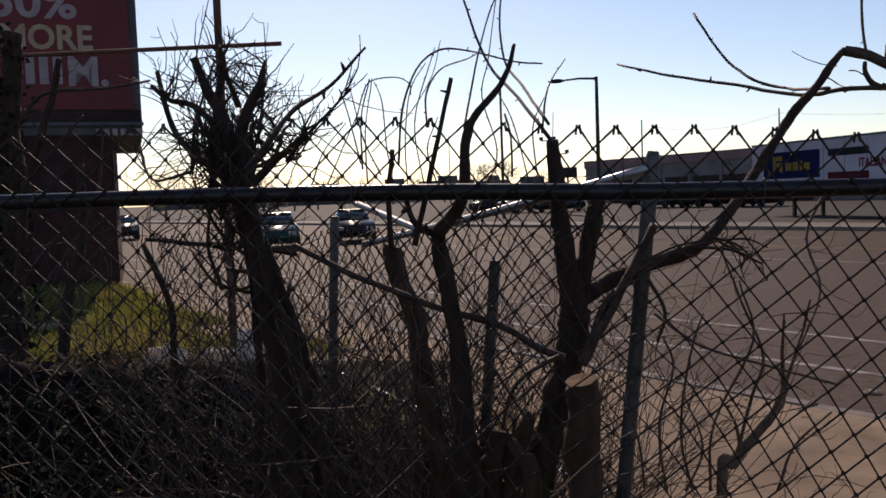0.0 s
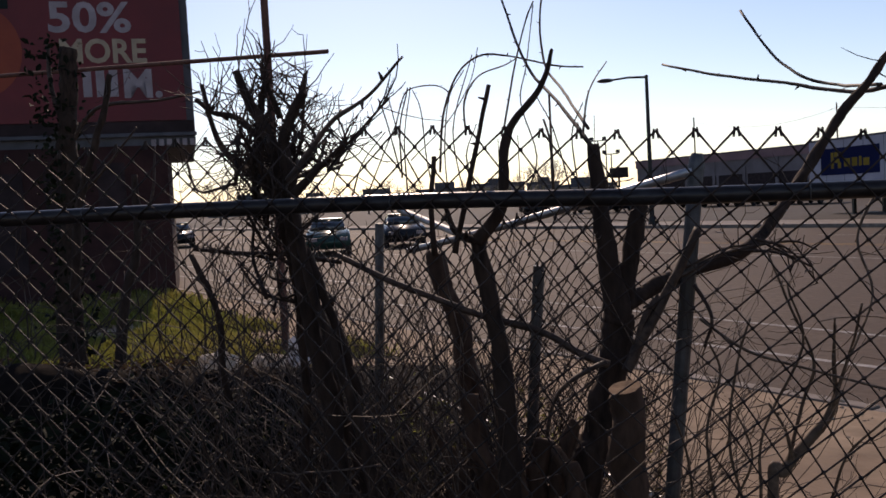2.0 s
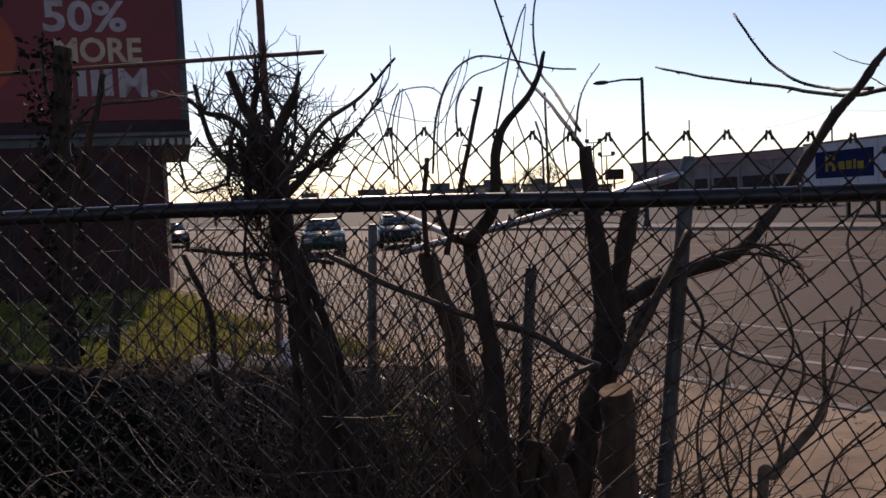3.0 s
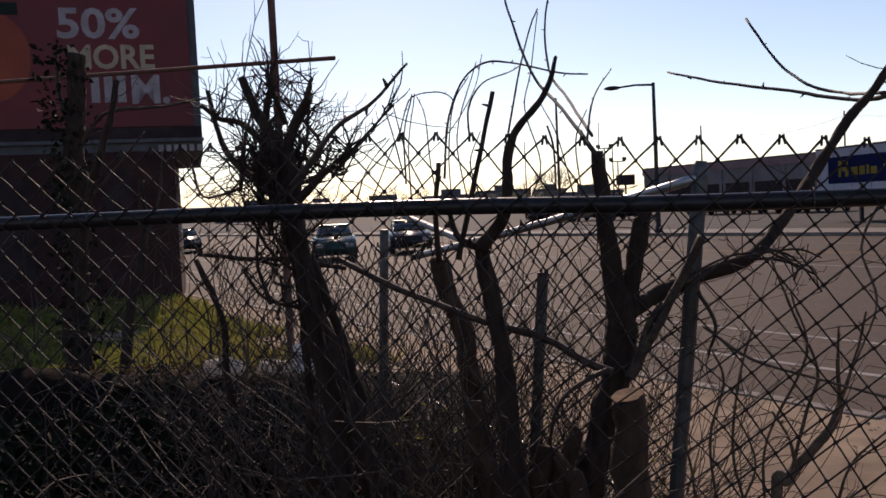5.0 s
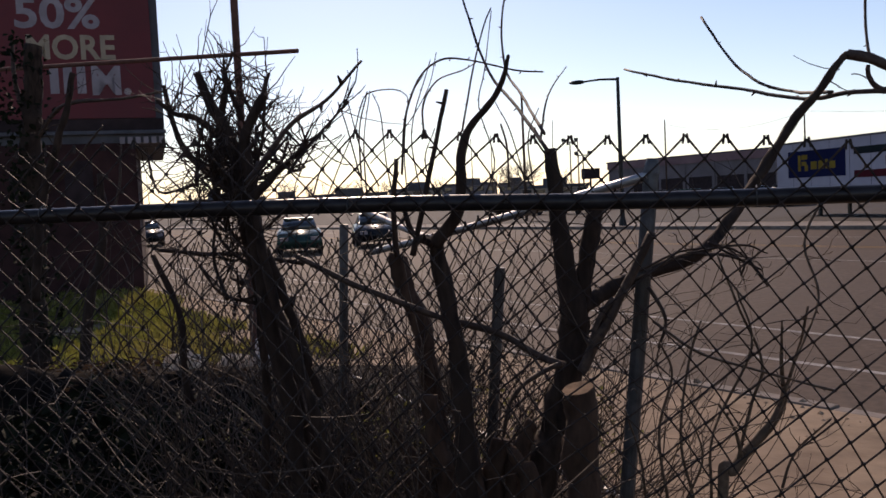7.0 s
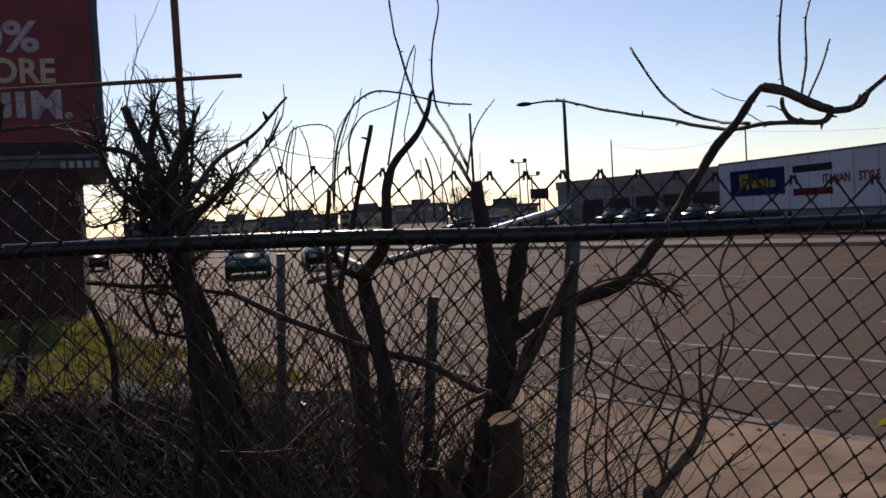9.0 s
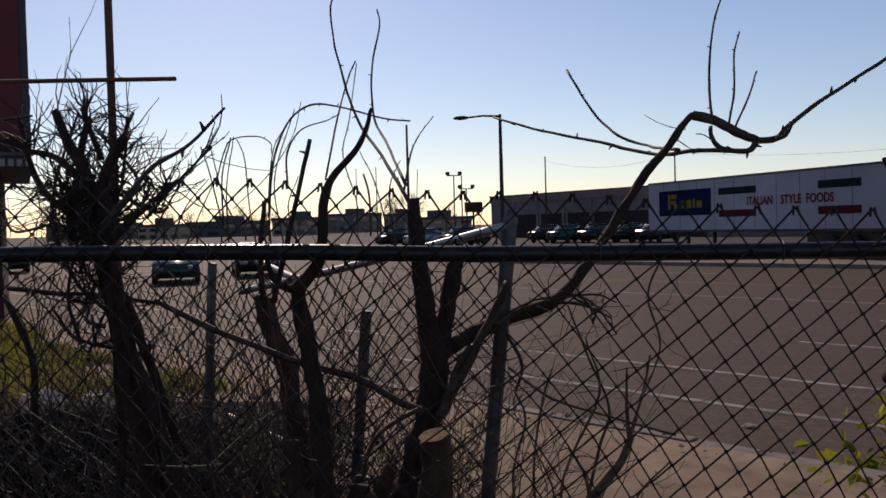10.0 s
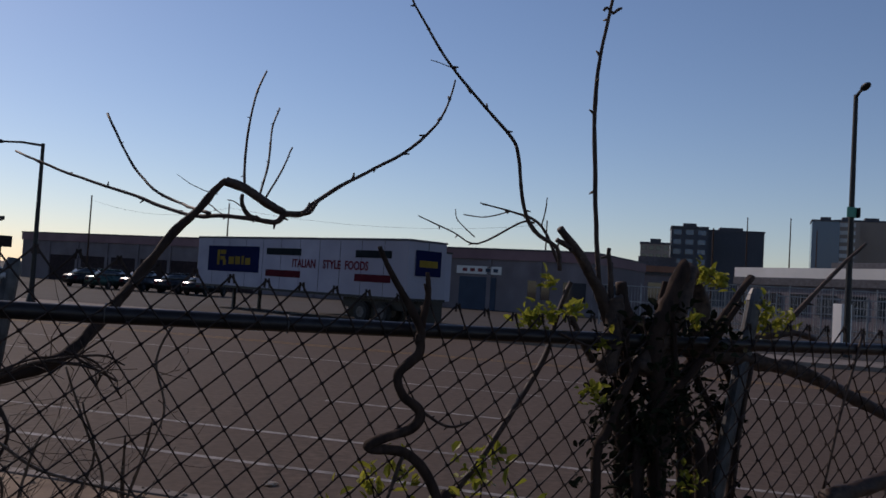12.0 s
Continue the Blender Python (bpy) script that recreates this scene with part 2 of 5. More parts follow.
# the road's own axes: U along it, N across it, away from the fence
U, N = Vector((0.743, -0.669, 0)), Vector((0.669, 0.743, 0))
ROAD = Matrix(((U.x, N.x, 0, 0), (U.y, N.y, 0, 0), (0, 0, 1, 0), (0, 0, 0, 1)))


def road(u, n, z):
    return U * u + N * n + Vector((0, 0, z))


# ---- ground, road, kerbs ----
def lot_height(n):
    return -0.2 * min(1, max(0, (n - 1.4) / 1.6))


def strip(name, mat, ns, us, height, label):
    bm = bmesh.new()
    rows = [[bm.verts.new(road(u, n, height(u, n))) for n in ns] for u in us]
    for a, b in zip(rows, rows[1:]):
        for k in range(len(ns) - 1):
            bm.faces.new((a[k], b[k], b[k + 1], a[k + 1]))
    return tagged(part(name, bm, mat, smooth=True), label, "ground", kind="structure")


FAR = 2500


def ground_height(u, n):
    if n < 6.3:
        return lot_height(n) + (0.03 * noise.noise(Vector((u * 0.9, n * 0.9, 0))) if abs(u) < 40 and -10 < n < 6.2 else 0)
    if n < 6.5:
        return -0.2
    return -0.5 if n < 32.6 else -0.22


near_us = [-FAR, -400, -120] + [-60 + 0.5 * i for i in range(181)] + [60, 150, 500, FAR]
strip("ground", SAND, [-FAR, -300, -60, -20] + [-10 + 0.4 * i for i in range(41)] + [6.34, 6.36, 6.52, 32.56, 32.62, 36, 60, 200, FAR], near_us, ground_height,
      "sandy bare soil verge and open ground around the road")
# leaf litter over the sand, its brown taken darker to carry the lot's shade
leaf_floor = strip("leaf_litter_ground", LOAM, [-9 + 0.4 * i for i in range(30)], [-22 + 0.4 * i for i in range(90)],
                   lambda u, n: ground_height(u, n) + (0.012 if n < 2.5 else -0.02) + (0.05 + 0.10 * noise.noise(Vector((u, n, 4)))) * (n < 1.3), "leaf mould on the lot behind the fence, coloured darker for shade")
road_bed = strip("road", ASPHALT, [6.5, 9, 12, 16, 20, 24, 28, 32.5], [-FAR, -300] + [-100 + 10 * i for i in range(21)] + [300, FAR],
                 lambda u, n: -0.35, "wide worn grey asphalt road with several lanes")
strip("far_lot", LOT_ASPHALT, [36, 60, 110, 200, 600, 2400], [-2400, -600, -200, -60, 0, 60, 200, 600, 2400], lambda u, n: -0.19, "grey asphalt forecourt across the road")
far_pave = strip("far_pavement", CONCRETE, [32.72, 34, 35.9], [-2400, -200, -60, 0, 60, 200, 2400], lambda u, n: -0.195, "pale concrete pavement across the road")


def lane_line(n, width, mat, u0, u1, dash=0, gap=0, label="worn white lane line painted on the asphalt"):
    bm, u = bmesh.new(), u0
    while u < u1:
        e = min(u1, u + (dash or u1 - u0))
        k = max(1, int((e - u) / 2))
        for i in range(k):
            a, b = u + (e - u) * i / k, u + (e - u) * (i + 1) / k
            bm.faces.new([bm.verts.new(road(p, q, -0.345)) for p, q in ((a, n), (b, n), (b, n + width), (a, n + width))])
        u = e + (gap or 1)
    return tagged(part("lane_line", bm, mat), label, "road marking", kind="structure")


lane_line(8.45, 0.11, PAINT, -90, 40)
lane_line(10.2, 0.11, PAINT, -90, 40)
lane_line(13.4, 0.10, PAINT, -90, 60, 3, 9)
lane_line(16.8, 0.10, PAINT, -90, 60, 3, 9)
lane_line(20.0, 0.12, PAINT, -90, 60)
lane_line(23.9, 0.12, YELLOW_PAINT, -90, 60, label="faded yellow line painted on the asphalt")
lane_line(24.3, 0.12, YELLOW_PAINT, -90, 60, label="faded yellow line painted on the asphalt")
lane_line(28.2, 0.10, PAINT, -90, 60, 3, 9)

kerb = thing("kerb", "worn pale concrete kerb stones along the sandy verge", (0, 0, 0), "kerb", kind="structure")
stone = slab((-0.745, -0.075, -0.2), (0.745, 0.075, 0.0), bevel=0.015)
first = part("kerb_stone", stone, CONCRETE, kerb)
first.matrix_basis = Matrix.Translation(road(-30, 6.43, -0.185)) @ ROAD
for i in range(1, 34):
    o = first.copy()
    scene.collection.objects.link(o)
    o.matrix_basis = Matrix.Translation(road(-30 + 1.5 * i, 6.43 + random.uniform(-0.01, 0.01), -0.185 + random.uniform(-0.012, 0.006))) @ ROAD
far_kerb = tagged(part("far_kerb", slab((-2400, 32.5, -0.5), (2400, 32.7, -0.19), ROAD, 0.02), CONCRETE), "pale concrete kerb across the road", "kerb", kind="structure")


# ---- chain link ----
W = 0.079


def fabric(parent, start, along, j0, j1, top, rows, bulge, rack, slack, dip=0.0, sag=None):
    """Chain link: crooked upright wires hooked into one another, racked over by the lean at each place."""
    ax = Vector(along).normalized()
    back = Vector((-ax.y, ax.x, 0))

    def knot(c, k):
        s, drop = c * W / 2, 0.046 * min(k, 3) + 0.0385 * max(0, k - 3)
        w = noise.noise_vector(Vector((s * 3.1, drop * 2.7, start[1]))) * slack
        x, z = s - rack(s) * drop, top(s) - drop - dip * s * min(1, drop / 0.25)
        if sag:
            x, z = sag(c, k, x, z)
        return Vector(start) + ax * (x + w.x) + back * (bulge(s) + w.y * 2) + Vector((0, 0, z + w.z))

    for j in range(j0, j1):
        pts = []
        for k in range(rows * 2):
            right = (k + j) % 2
            pts.append(knot(j + right, k) + back * (0.0024 if right else -0.0024))
        end = pts[0]
        inward = ax * (0.004 if j % 2 == 0 else -0.004)
        pts = [end + inward * 1.4 - back * 0.004 - Vector((0, 0, 0.016)), end + inward * 0.7 + Vector((0, 0, 0.004))] + pts
        bm = tube(bmesh.new(), pts, 0.0027, 0.0027, 5)
        for p in pts[3:]:
            if (pts.index(p) + j) % 2:
                tube(bm, [p - ax * 0.004, p + ax * 0.004], 0.0050, 0.0044, 5)
        part("wire", bm, WIRE, parent)


def rod(name, a, b, r, mat, parent, label="", sides=12, cap=False):
    bm = tube(bmesh.new(), curve_points([a, Vector(a).lerp(Vector(b), 0.5), b], 4), r, r, sides)
    if cap:
        up = (Vector(b) - Vector(a)).normalized()
        q = Vector(b)
        tube(bm, [q - up * 0.02, q, q + up * 0.012, q + up * 0.02], r * 1.12, r * 0.7, sides)
    return part(name, bm, mat, parent, label, smooth=False)


fence = thing("chain_link_fence", "weathered chain link fence with a dark steel top rail", (0, 1.95, 0), "fence")
bm = tube(bmesh.new(), curve_points([(-4.2, 1.97, 1.60), (-1.6, 1.972, 1.594), (-0.6, 1.972, 1.583), (0, 1.972, 1.564), (0.9, 1.972, 1.552), (1.8, 1.972, 1.544), (4.0, 1.97, 1.54)], 4), 0.0185, 0.0185, 14)
part("top_rail", bm, RAIL_STEEL, fence, "dark weathered steel top rail", smooth=True)
rod("post", (2.0 - 0.32, 2.0, -0.1), (2.04, 2.0, 1.69), 0.023, GALVANISED, fence, "leaning galvanised post with a rounded cap", cap=True)
rod("post", (-2.4, 2.0, -0.1), (-2.4, 2.0, 1.66), 0.024, GALVANISED, fence, cap=True)
rod("tension_wire", (-3.2, 1.955, 0.12), (3.6, 1.955, 0.12), 0.002, WIRE, fence, sides=5)
for x in (-1.45, -0.66, 0.22, 0.61, 1.3):
    bm = bmesh.new()
    z = 1.568 - 0.02 * x
    tube(bm, [(x + 0.02 * math.cos(a) * 0.15, 1.972 + 0.0215 * math.cos(a), z + 0.0215 * math.sin(a)) for a in [0.6 * k for k in range(11)]], 0.0016, 0.0016, 5)
    part("tie_wire", bm, GALVANISED, fence)
def pulled(c, k, x, z):
    """The fabric between the posts hangs racked and drawn together below its top edge."""
    a, b = c - 12, k - 4
    q = max(-8, min(12, a))
    e = max(0, a - 12)
    px = 0.444 + 0.03758 * a - 0.01008 * b - 0.000054 * q * q - 0.000225 * q * b + 0.00023 * min(b, 9) ** 2 + 0.0012 * e
    pz = 1.488 - 0.00367 * min(a, 22) - 0.04055 * b + 0.000034 * q * q - 0.000083 * q * b + 0.000155 * min(b, 9) ** 2
    w = max(0, min(1, (a + 15) / 6)) * min(1, k / 3)
    return x + (px - x) * w, z + (pz - z) * w


fabric(fence, (0, 1.95, 0), (1, 0, 0), -80, 88, lambda s: 1.697 - 0.076 * max(-0.75, min(s, 1.2)) + 0.004 * math.sin(s * 9), 20, lambda s: 0.004 * math.sin(s * 3), lambda s: 0.02 + 0.19 * max(0, min(1, (s + 0.9) / 0.8)), 0.003, 0.034, pulled)

side_fence = thing("chain_link_fence", "sagging chain link fence with a fallen bright top rail", (0, 2.5, 0), "fence")
rod("post", (-0.165, 2.5, -0.15), (0.026, 2.5, 1.65), 0.021, GALVANISED, side_fence, "leaning grey steel corner post", cap=True)
rod("post", (-0.60, 2.94, -0.15), (-0.465, 2.94, 1.35), 0.019, GALVANISED, side_fence, cap=False)
rod("post", (-1.32, 3.6, -0.15), (-1.22, 3.6, 1.5), 0.019, GALVANISED, side_fence)
part("top_rail", tube(bmesh.new(), curve_points([(0.02, 2.49, 1.625), (-0.34, 2.88, 1.54), (-0.68, 3.19, 1.464), (-1.07, 3.5, 1.384)], 4), 0.0135, 0.0135, 12), BRIGHT_PIPE, side_fence, "bright bent steel rail sagging from the post", smooth=True)
rod("top_rail", (-1.14, 3.64, 1.552), (-0.78, 3.24, 1.446), 0.013, BRIGHT_PIPE, side_fence)
fabric(side_fence, (-0.02, 2.53, 0), (-0.743, 0.669, 0), 0, 92, lambda s: 1.58 - 0.10 * min(s, 1.6) + 0.03 * math.sin(s * 5), 19, lambda s: 0.05 * math.sin(s * 2.2), lambda s: 0.0, 0.02)

pipe = tagged(rod("steel_pipe", (-2.5, 7.5, 0.02), (-0.1, 4.55, 0.0), 0.021, BRIGHT_PIPE, None), "bright steel pipe lying on the ground", "pipe")

# ---- plants along the fence ----
# pruned tree grown through the corner of the fence
corner_tree = plant("tree", "pruned bare tree with cut limbs grown through the chain link fence", (-0.16, 2.38, 0), "tree")
limb(corner_tree, "trunk", [(-0.277, 2.400, -0.030), (-0.297, 2.380, 0.761), (-0.254, 2.380, 0.946), (-0.211, 2.380, 1.128), (-0.192, 2.380, 1.263)], 0.045, 0.034)
limb(corner_tree, "limb", [(-0.193, 2.380, 1.233), (-0.203, 2.380, 1.382), (-0.220, 2.380, 1.530), (-0.235, 2.380, 1.706)], 0.034, 0.0161)
limb(corner_tree, "limb", [(-0.187, 2.420, 1.242), (-0.153, 2.420, 1.407), (-0.127, 2.420, 1.525), (-0.117, 2.420, 1.562)], 0.0256, 0.0178)
limb(corner_tree, "limb", [(-0.192, 2.400, 1.273), (-0.101, 2.475, 1.315), (0.021, 2.550, 1.359), (0.153, 2.625, 1.401), (0.225, 2.700, 1.459), (0.301, 2.775, 1.553), (0.387, 2.830, 1.672), (0.494, 2.875, 1.816), (0.626, 2.920, 1.967)], 0.0219, 0.0116)
limb(corner_tree, "branch", [(0.622, 2.920, 1.965), (0.695, 2.920, 1.944), (0.766, 2.920, 1.904), (0.826, 2.920, 1.877)], 0.0164, 0.0136)
limb(corner_tree, "branch", [(0.826, 2.920, 1.877), (0.797, 2.920, 1.843), (0.717, 2.920, 1.854), (0.686, 2.920, 1.890), (0.680, 2.920, 1.928)], 0.0107, 0.0068)
limb(corner_tree, "branch", [(0.820, 2.920, 1.876), (0.890, 2.931, 1.883), (0.933, 2.943, 1.921), (1.028, 2.954, 1.994), (1.156, 2.966, 2.071), (1.329, 2.977, 2.191), (1.429, 2.989, 2.320), (1.471, 3.000, 2.449)], 0.0107, 0.0036)
limb(corner_tree, "branch", [(0.881, 2.900, 1.879), (0.911, 2.900, 1.891), (0.936, 2.900, 1.933)], 0.0087, 0.0058)
limb(corner_tree, "branch", [(0.799, 2.930, 1.843), (0.640, 2.930, 1.850), (0.532, 3.103, 1.856), (0.373, 3.333, 1.923), (0.167, 3.592, 2.001), (-0.032, 3.880, 2.099)], 0.0086, 0.0046)
limb(corner_tree, "branch", [(0.581, 2.930, 1.856), (0.570, 3.483, 1.918), (0.480, 3.690, 1.984), (0.404, 3.938, 2.117), (0.312, 4.158, 2.341)], 0.0062, 0.0056)
limb(corner_tree, "shoot", [(0.686, 2.920, 1.936), (0.707, 3.047, 2.094), (0.753, 3.173, 2.303), (0.818, 3.300, 2.440)], 0.0048, 0.0038)
limb(corner_tree, "shoot", [(0.736, 2.920, 1.916), (0.789, 3.047, 2.057), (0.824, 3.173, 2.201), (0.877, 3.300, 2.305)], 0.0044, 0.0033)
limb(corner_tree, "shoot", [(0.759, 2.920, 1.923), (0.854, 3.110, 2.046), (0.936, 3.300, 2.160)], 0.0039, 0.0033)
limb(corner_tree, "shoot", [(0.682, 2.900, 1.880), (0.652, 2.900, 1.899), (0.629, 2.900, 1.902)], 0.0024, 0.0019)
limb(corner_tree, "branch", [(-0.929, 2.300, 1.453), (-0.772, 2.300, 1.372), (-0.544, 2.300, 1.281), (-0.383, 2.300, 1.232), (-0.284, 2.300, 1.173), (-0.214, 2.300, 1.144)], 0.0077, 0.0122)
limb(corner_tree, "branch", [(-0.217, 2.250, 1.161), (-0.310, 2.250, 1.113), (-0.355, 2.250, 1.052), (-0.375, 2.250, 0.972)], 0.0077, 0.005)
limb(corner_tree, "branch", [(-0.172, 2.300, 1.129), (-0.127, 2.300, 1.216), (-0.055, 2.300, 1.342), (0.016, 2.300, 1.480)], 0.0143, 0.0097)
limb(corner_tree, "branch", [(-0.083, 2.300, 1.315), (-0.126, 2.300, 1.258), (-0.157, 2.300, 1.144)], 0.0113, 0.0086)
# second trunk with a hooked dead limb
hooked_tree = plant("tree", "dark bare tree with a hooked dead limb and long whips", (-0.42, 2.2, 0), "tree")
limb(hooked_tree, "trunk", [(-0.444, 2.220, -0.030), (-0.464, 2.200, 0.817), (-0.464, 2.200, 0.991), (-0.472, 2.200, 1.163), (-0.494, 2.200, 1.305), (-0.508, 2.200, 1.419), (-0.518, 2.200, 1.482)], 0.031, 0.0165)
limb(hooked_tree, "limb", [(-0.504, 2.130, 1.481), (-0.450, 2.130, 1.545), (-0.434, 2.130, 1.611), (-0.423, 2.130, 1.704), (-0.401, 2.130, 1.756), (-0.352, 2.130, 1.812), (-0.317, 2.130, 1.869), (-0.304, 2.130, 1.917)], 0.0163, 0.0039)
limb(hooked_tree, "limb", [(-0.559, 2.130, 1.453), (-0.525, 2.130, 1.575), (-0.500, 2.130, 1.682), (-0.456, 2.130, 1.849)], 0.0082, 0.0054)
limb(hooked_tree, "limb", [(-0.519, 2.180, 1.477), (-0.568, 2.180, 1.506), (-0.593, 2.180, 1.577)], 0.0112, 0.0056)
limb(hooked_tree, "whip", [(-0.228, 2.200, 1.692), (-0.328, 2.469, 1.828), (-0.436, 2.737, 1.957), (-0.506, 2.898, 2.108), (-0.572, 3.060, 2.293), (-0.575, 3.060, 2.422), (-0.515, 3.060, 2.454)], 0.0053, 0.0027)
limb(hooked_tree, "whip", [(-0.234, 2.200, 1.734), (-0.319, 2.522, 1.864), (-0.400, 2.802, 1.990), (-0.430, 2.995, 2.180), (-0.409, 3.060, 2.329), (-0.416, 3.060, 2.388)], 0.0044, 0.0027)
limb(hooked_tree, "whip", [(-0.436, 2.200, 1.752), (-0.401, 2.200, 1.907), (-0.370, 2.200, 2.005), (-0.351, 2.200, 2.047)], 0.0028, 0.0018)
limb(hooked_tree, "whip", [(-0.744, 2.780, 1.671), (-0.725, 2.780, 1.843), (-0.676, 2.780, 1.967), (-0.603, 2.780, 2.023), (-0.513, 2.780, 2.017), (-0.370, 2.780, 1.975), (-0.280, 2.780, 1.963)], 0.0044, 0.0023)
limb(hooked_tree, "whip", [(-0.533, 2.200, 1.740), (-0.531, 2.200, 1.825), (-0.494, 2.200, 1.881), (-0.429, 2.200, 1.901), (-0.394, 2.200, 1.918)], 0.0028, 0.0014)
limb(hooked_tree, "whip", [(-0.264, 2.415, 1.729), (-0.257, 2.630, 1.873), (-0.213, 2.845, 1.983)], 0.0034, 0.0017)
limb(hooked_tree, "whip", [(-0.718, 2.200, 1.751), (-0.695, 2.200, 1.829), (-0.672, 2.200, 1.863), (-0.608, 2.200, 1.869), (-0.573, 2.200, 1.851), (-0.571, 2.200, 1.823)], 0.0021, 0.0014)
limb(hooked_tree, "whip", [(-0.706, 2.200, 1.658), (-0.732, 2.200, 1.773), (-0.754, 2.200, 1.847)], 0.0021, 0.0018)
limb(hooked_tree, "whip", [(-0.702, 2.200, 1.644), (-0.700, 2.200, 1.772), (-0.675, 2.200, 1.868)], 0.0025, 0.0018)
limb(hooked_tree, "whip", [(-0.677, 2.200, 1.686), (-0.582, 2.200, 1.770), (-0.516, 2.200, 1.867), (-0.492, 2.200, 1.951)], 0.0014, 0.0011)
limb(hooked_tree, "whip", [(-0.340, 2.200, 1.765), (-0.327, 2.200, 1.708), (-0.326, 2.200, 1.609)], 0.0028, 0.0028)
limb(hooked_tree, "whip", [(-0.642, 2.150, 1.627), (-0.683, 2.150, 1.716), (-0.711, 2.150, 1.837)], 0.0024, 0.0013)
limb(hooked_tree, "whip", [(-0.693, 2.210, 1.603), (-0.693, 2.210, 1.740), (-0.671, 2.210, 1.871)], 0.0023, 0.0013)
limb(hooked_tree, "whip", [(-0.640, 2.270, 1.597), (-0.656, 2.270, 1.698), (-0.663, 2.270, 1.817), (-0.682, 2.270, 1.870)], 0.0022, 0.0013)
limb(hooked_tree, "whip", [(-0.617, 2.330, 1.595), (-0.618, 2.330, 1.726), (-0.599, 2.330, 1.853), (-0.556, 2.330, 1.919)], 0.0021, 0.0013)
limb(hooked_tree, "whip", [(-0.534, 2.150, 1.592), (-0.553, 2.150, 1.752), (-0.497, 2.150, 1.926)], 0.0020, 0.0013)
limb(hooked_tree, "whip", [(-0.511, 2.210, 1.592), (-0.536, 2.210, 1.688), (-0.507, 2.210, 1.766)], 0.0024, 0.0013)
limb(hooked_tree, "whip", [(-0.401, 2.270, 1.583), (-0.369, 2.270, 1.679), (-0.403, 2.270, 1.817), (-0.384, 2.270, 1.909), (-0.360, 2.270, 2.054)], 0.0023, 0.0013)
limb(hooked_tree, "whip", [(-0.292, 2.330, 1.579), (-0.331, 2.330, 1.748), (-0.369, 2.330, 1.833)], 0.0022, 0.0013)
limb(hooked_tree, "whip", [(-0.257, 2.150, 1.578), (-0.269, 2.150, 1.718), (-0.240, 2.150, 1.792)], 0.0021, 0.0013)
limb(hooked_tree, "whip", [(-0.802, 2.210, 1.606), (-0.754, 2.210, 1.703), (-0.710, 2.210, 1.789)], 0.0020, 0.0013)
limb(hooked_tree, "whip", [(-0.862, 2.270, 1.609), (-0.826, 2.270, 1.696), (-0.761, 2.270, 1.769)], 0.0024, 0.0013)
# bush of pruned stems
pruned_bush = plant("bush", "dense bare bush of hard pruned stems and twigs behind the fence", (-0.9, 2.35, 0), "bush")
limb(pruned_bush, "trunk", [(-0.950, 2.370, -0.030), (-0.970, 2.350, 0.744), (-0.989, 2.350, 1.004), (-1.035, 2.350, 1.261), (-1.057, 2.350, 1.469), (-1.081, 2.350, 1.629)], 0.027, 0.0235)
limb(pruned_bush, "stem", [(-0.880, 2.460, -0.030), (-0.905, 2.440, 0.62), (-1.00, 2.430, 1.02), (-1.085, 2.410, 1.38), (-1.150, 2.400, 1.66)], 0.021, 0.015)
limb(pruned_bush, "stem", [(-0.840, 2.300, -0.030), (-0.850, 2.290, 0.70), (-0.905, 2.290, 1.05), (-1.000, 2.300, 1.33), (-1.055, 2.310, 1.60)], 0.0165, 0.012)
limb(pruned_bush, "stem", [(-1.180, 2.500, -0.030), (-1.150, 2.480, 0.58), (-1.115, 2.470, 1.05), (-1.130, 2.460, 1.45), (-1.180, 2.450, 1.72)], 0.015, 0.011)
limb(pruned_bush, "limb", [(-1.079, 2.350, 1.613), (-1.117, 2.350, 1.757), (-1.178, 2.350, 1.887), (-1.216, 2.350, 1.977)], 0.0206, 0.0096)
limb(pruned_bush, "limb", [(-1.051, 2.300, 1.627), (-1.060, 2.300, 1.766), (-1.007, 2.300, 1.870), (-0.989, 2.300, 1.895)], 0.017, 0.0115)
limb(pruned_bush, "branch", [(-0.970, 2.100, 1.651), (-0.897, 2.100, 1.731), (-0.834, 2.100, 1.796), (-0.745, 2.100, 1.844), (-0.655, 2.100, 1.929)], 0.0099, 0.0034)
limb(pruned_bush, "limb", [(-1.163, 2.450, 1.745), (-1.265, 2.450, 1.854), (-1.346, 2.450, 1.880), (-1.399, 2.450, 1.922)], 0.0116, 0.0067)
limb(pruned_bush, "limb", [(-1.175, 2.500, 1.634), (-1.226, 2.500, 1.704), (-1.220, 2.500, 1.855), (-1.191, 2.500, 1.971)], 0.0186, 0.0084)
limb(pruned_bush, "limb", [(-1.239, 2.600, 1.637), (-1.349, 2.600, 1.731), (-1.422, 2.600, 1.824), (-1.460, 2.600, 1.987)], 0.0124, 0.0063)
limb(pruned_bush, "limb", [(-1.030, 2.250, 1.611), (-0.945, 2.250, 1.682), (-0.879, 2.250, 1.738), (-0.862, 2.250, 1.759)], 0.0121, 0.0044)
limb(pruned_bush, "limb", [(-1.109, 2.400, 1.840), (-1.146, 2.400, 1.938), (-1.161, 2.400, 1.988)], 0.0097, 0.0065)
limb(pruned_bush, "limb", [(-1.040, 2.350, 1.469), (-0.989, 2.350, 1.324), (-0.945, 2.350, 1.196), (-0.903, 2.350, 1.053)], 0.0158, 0.0111)
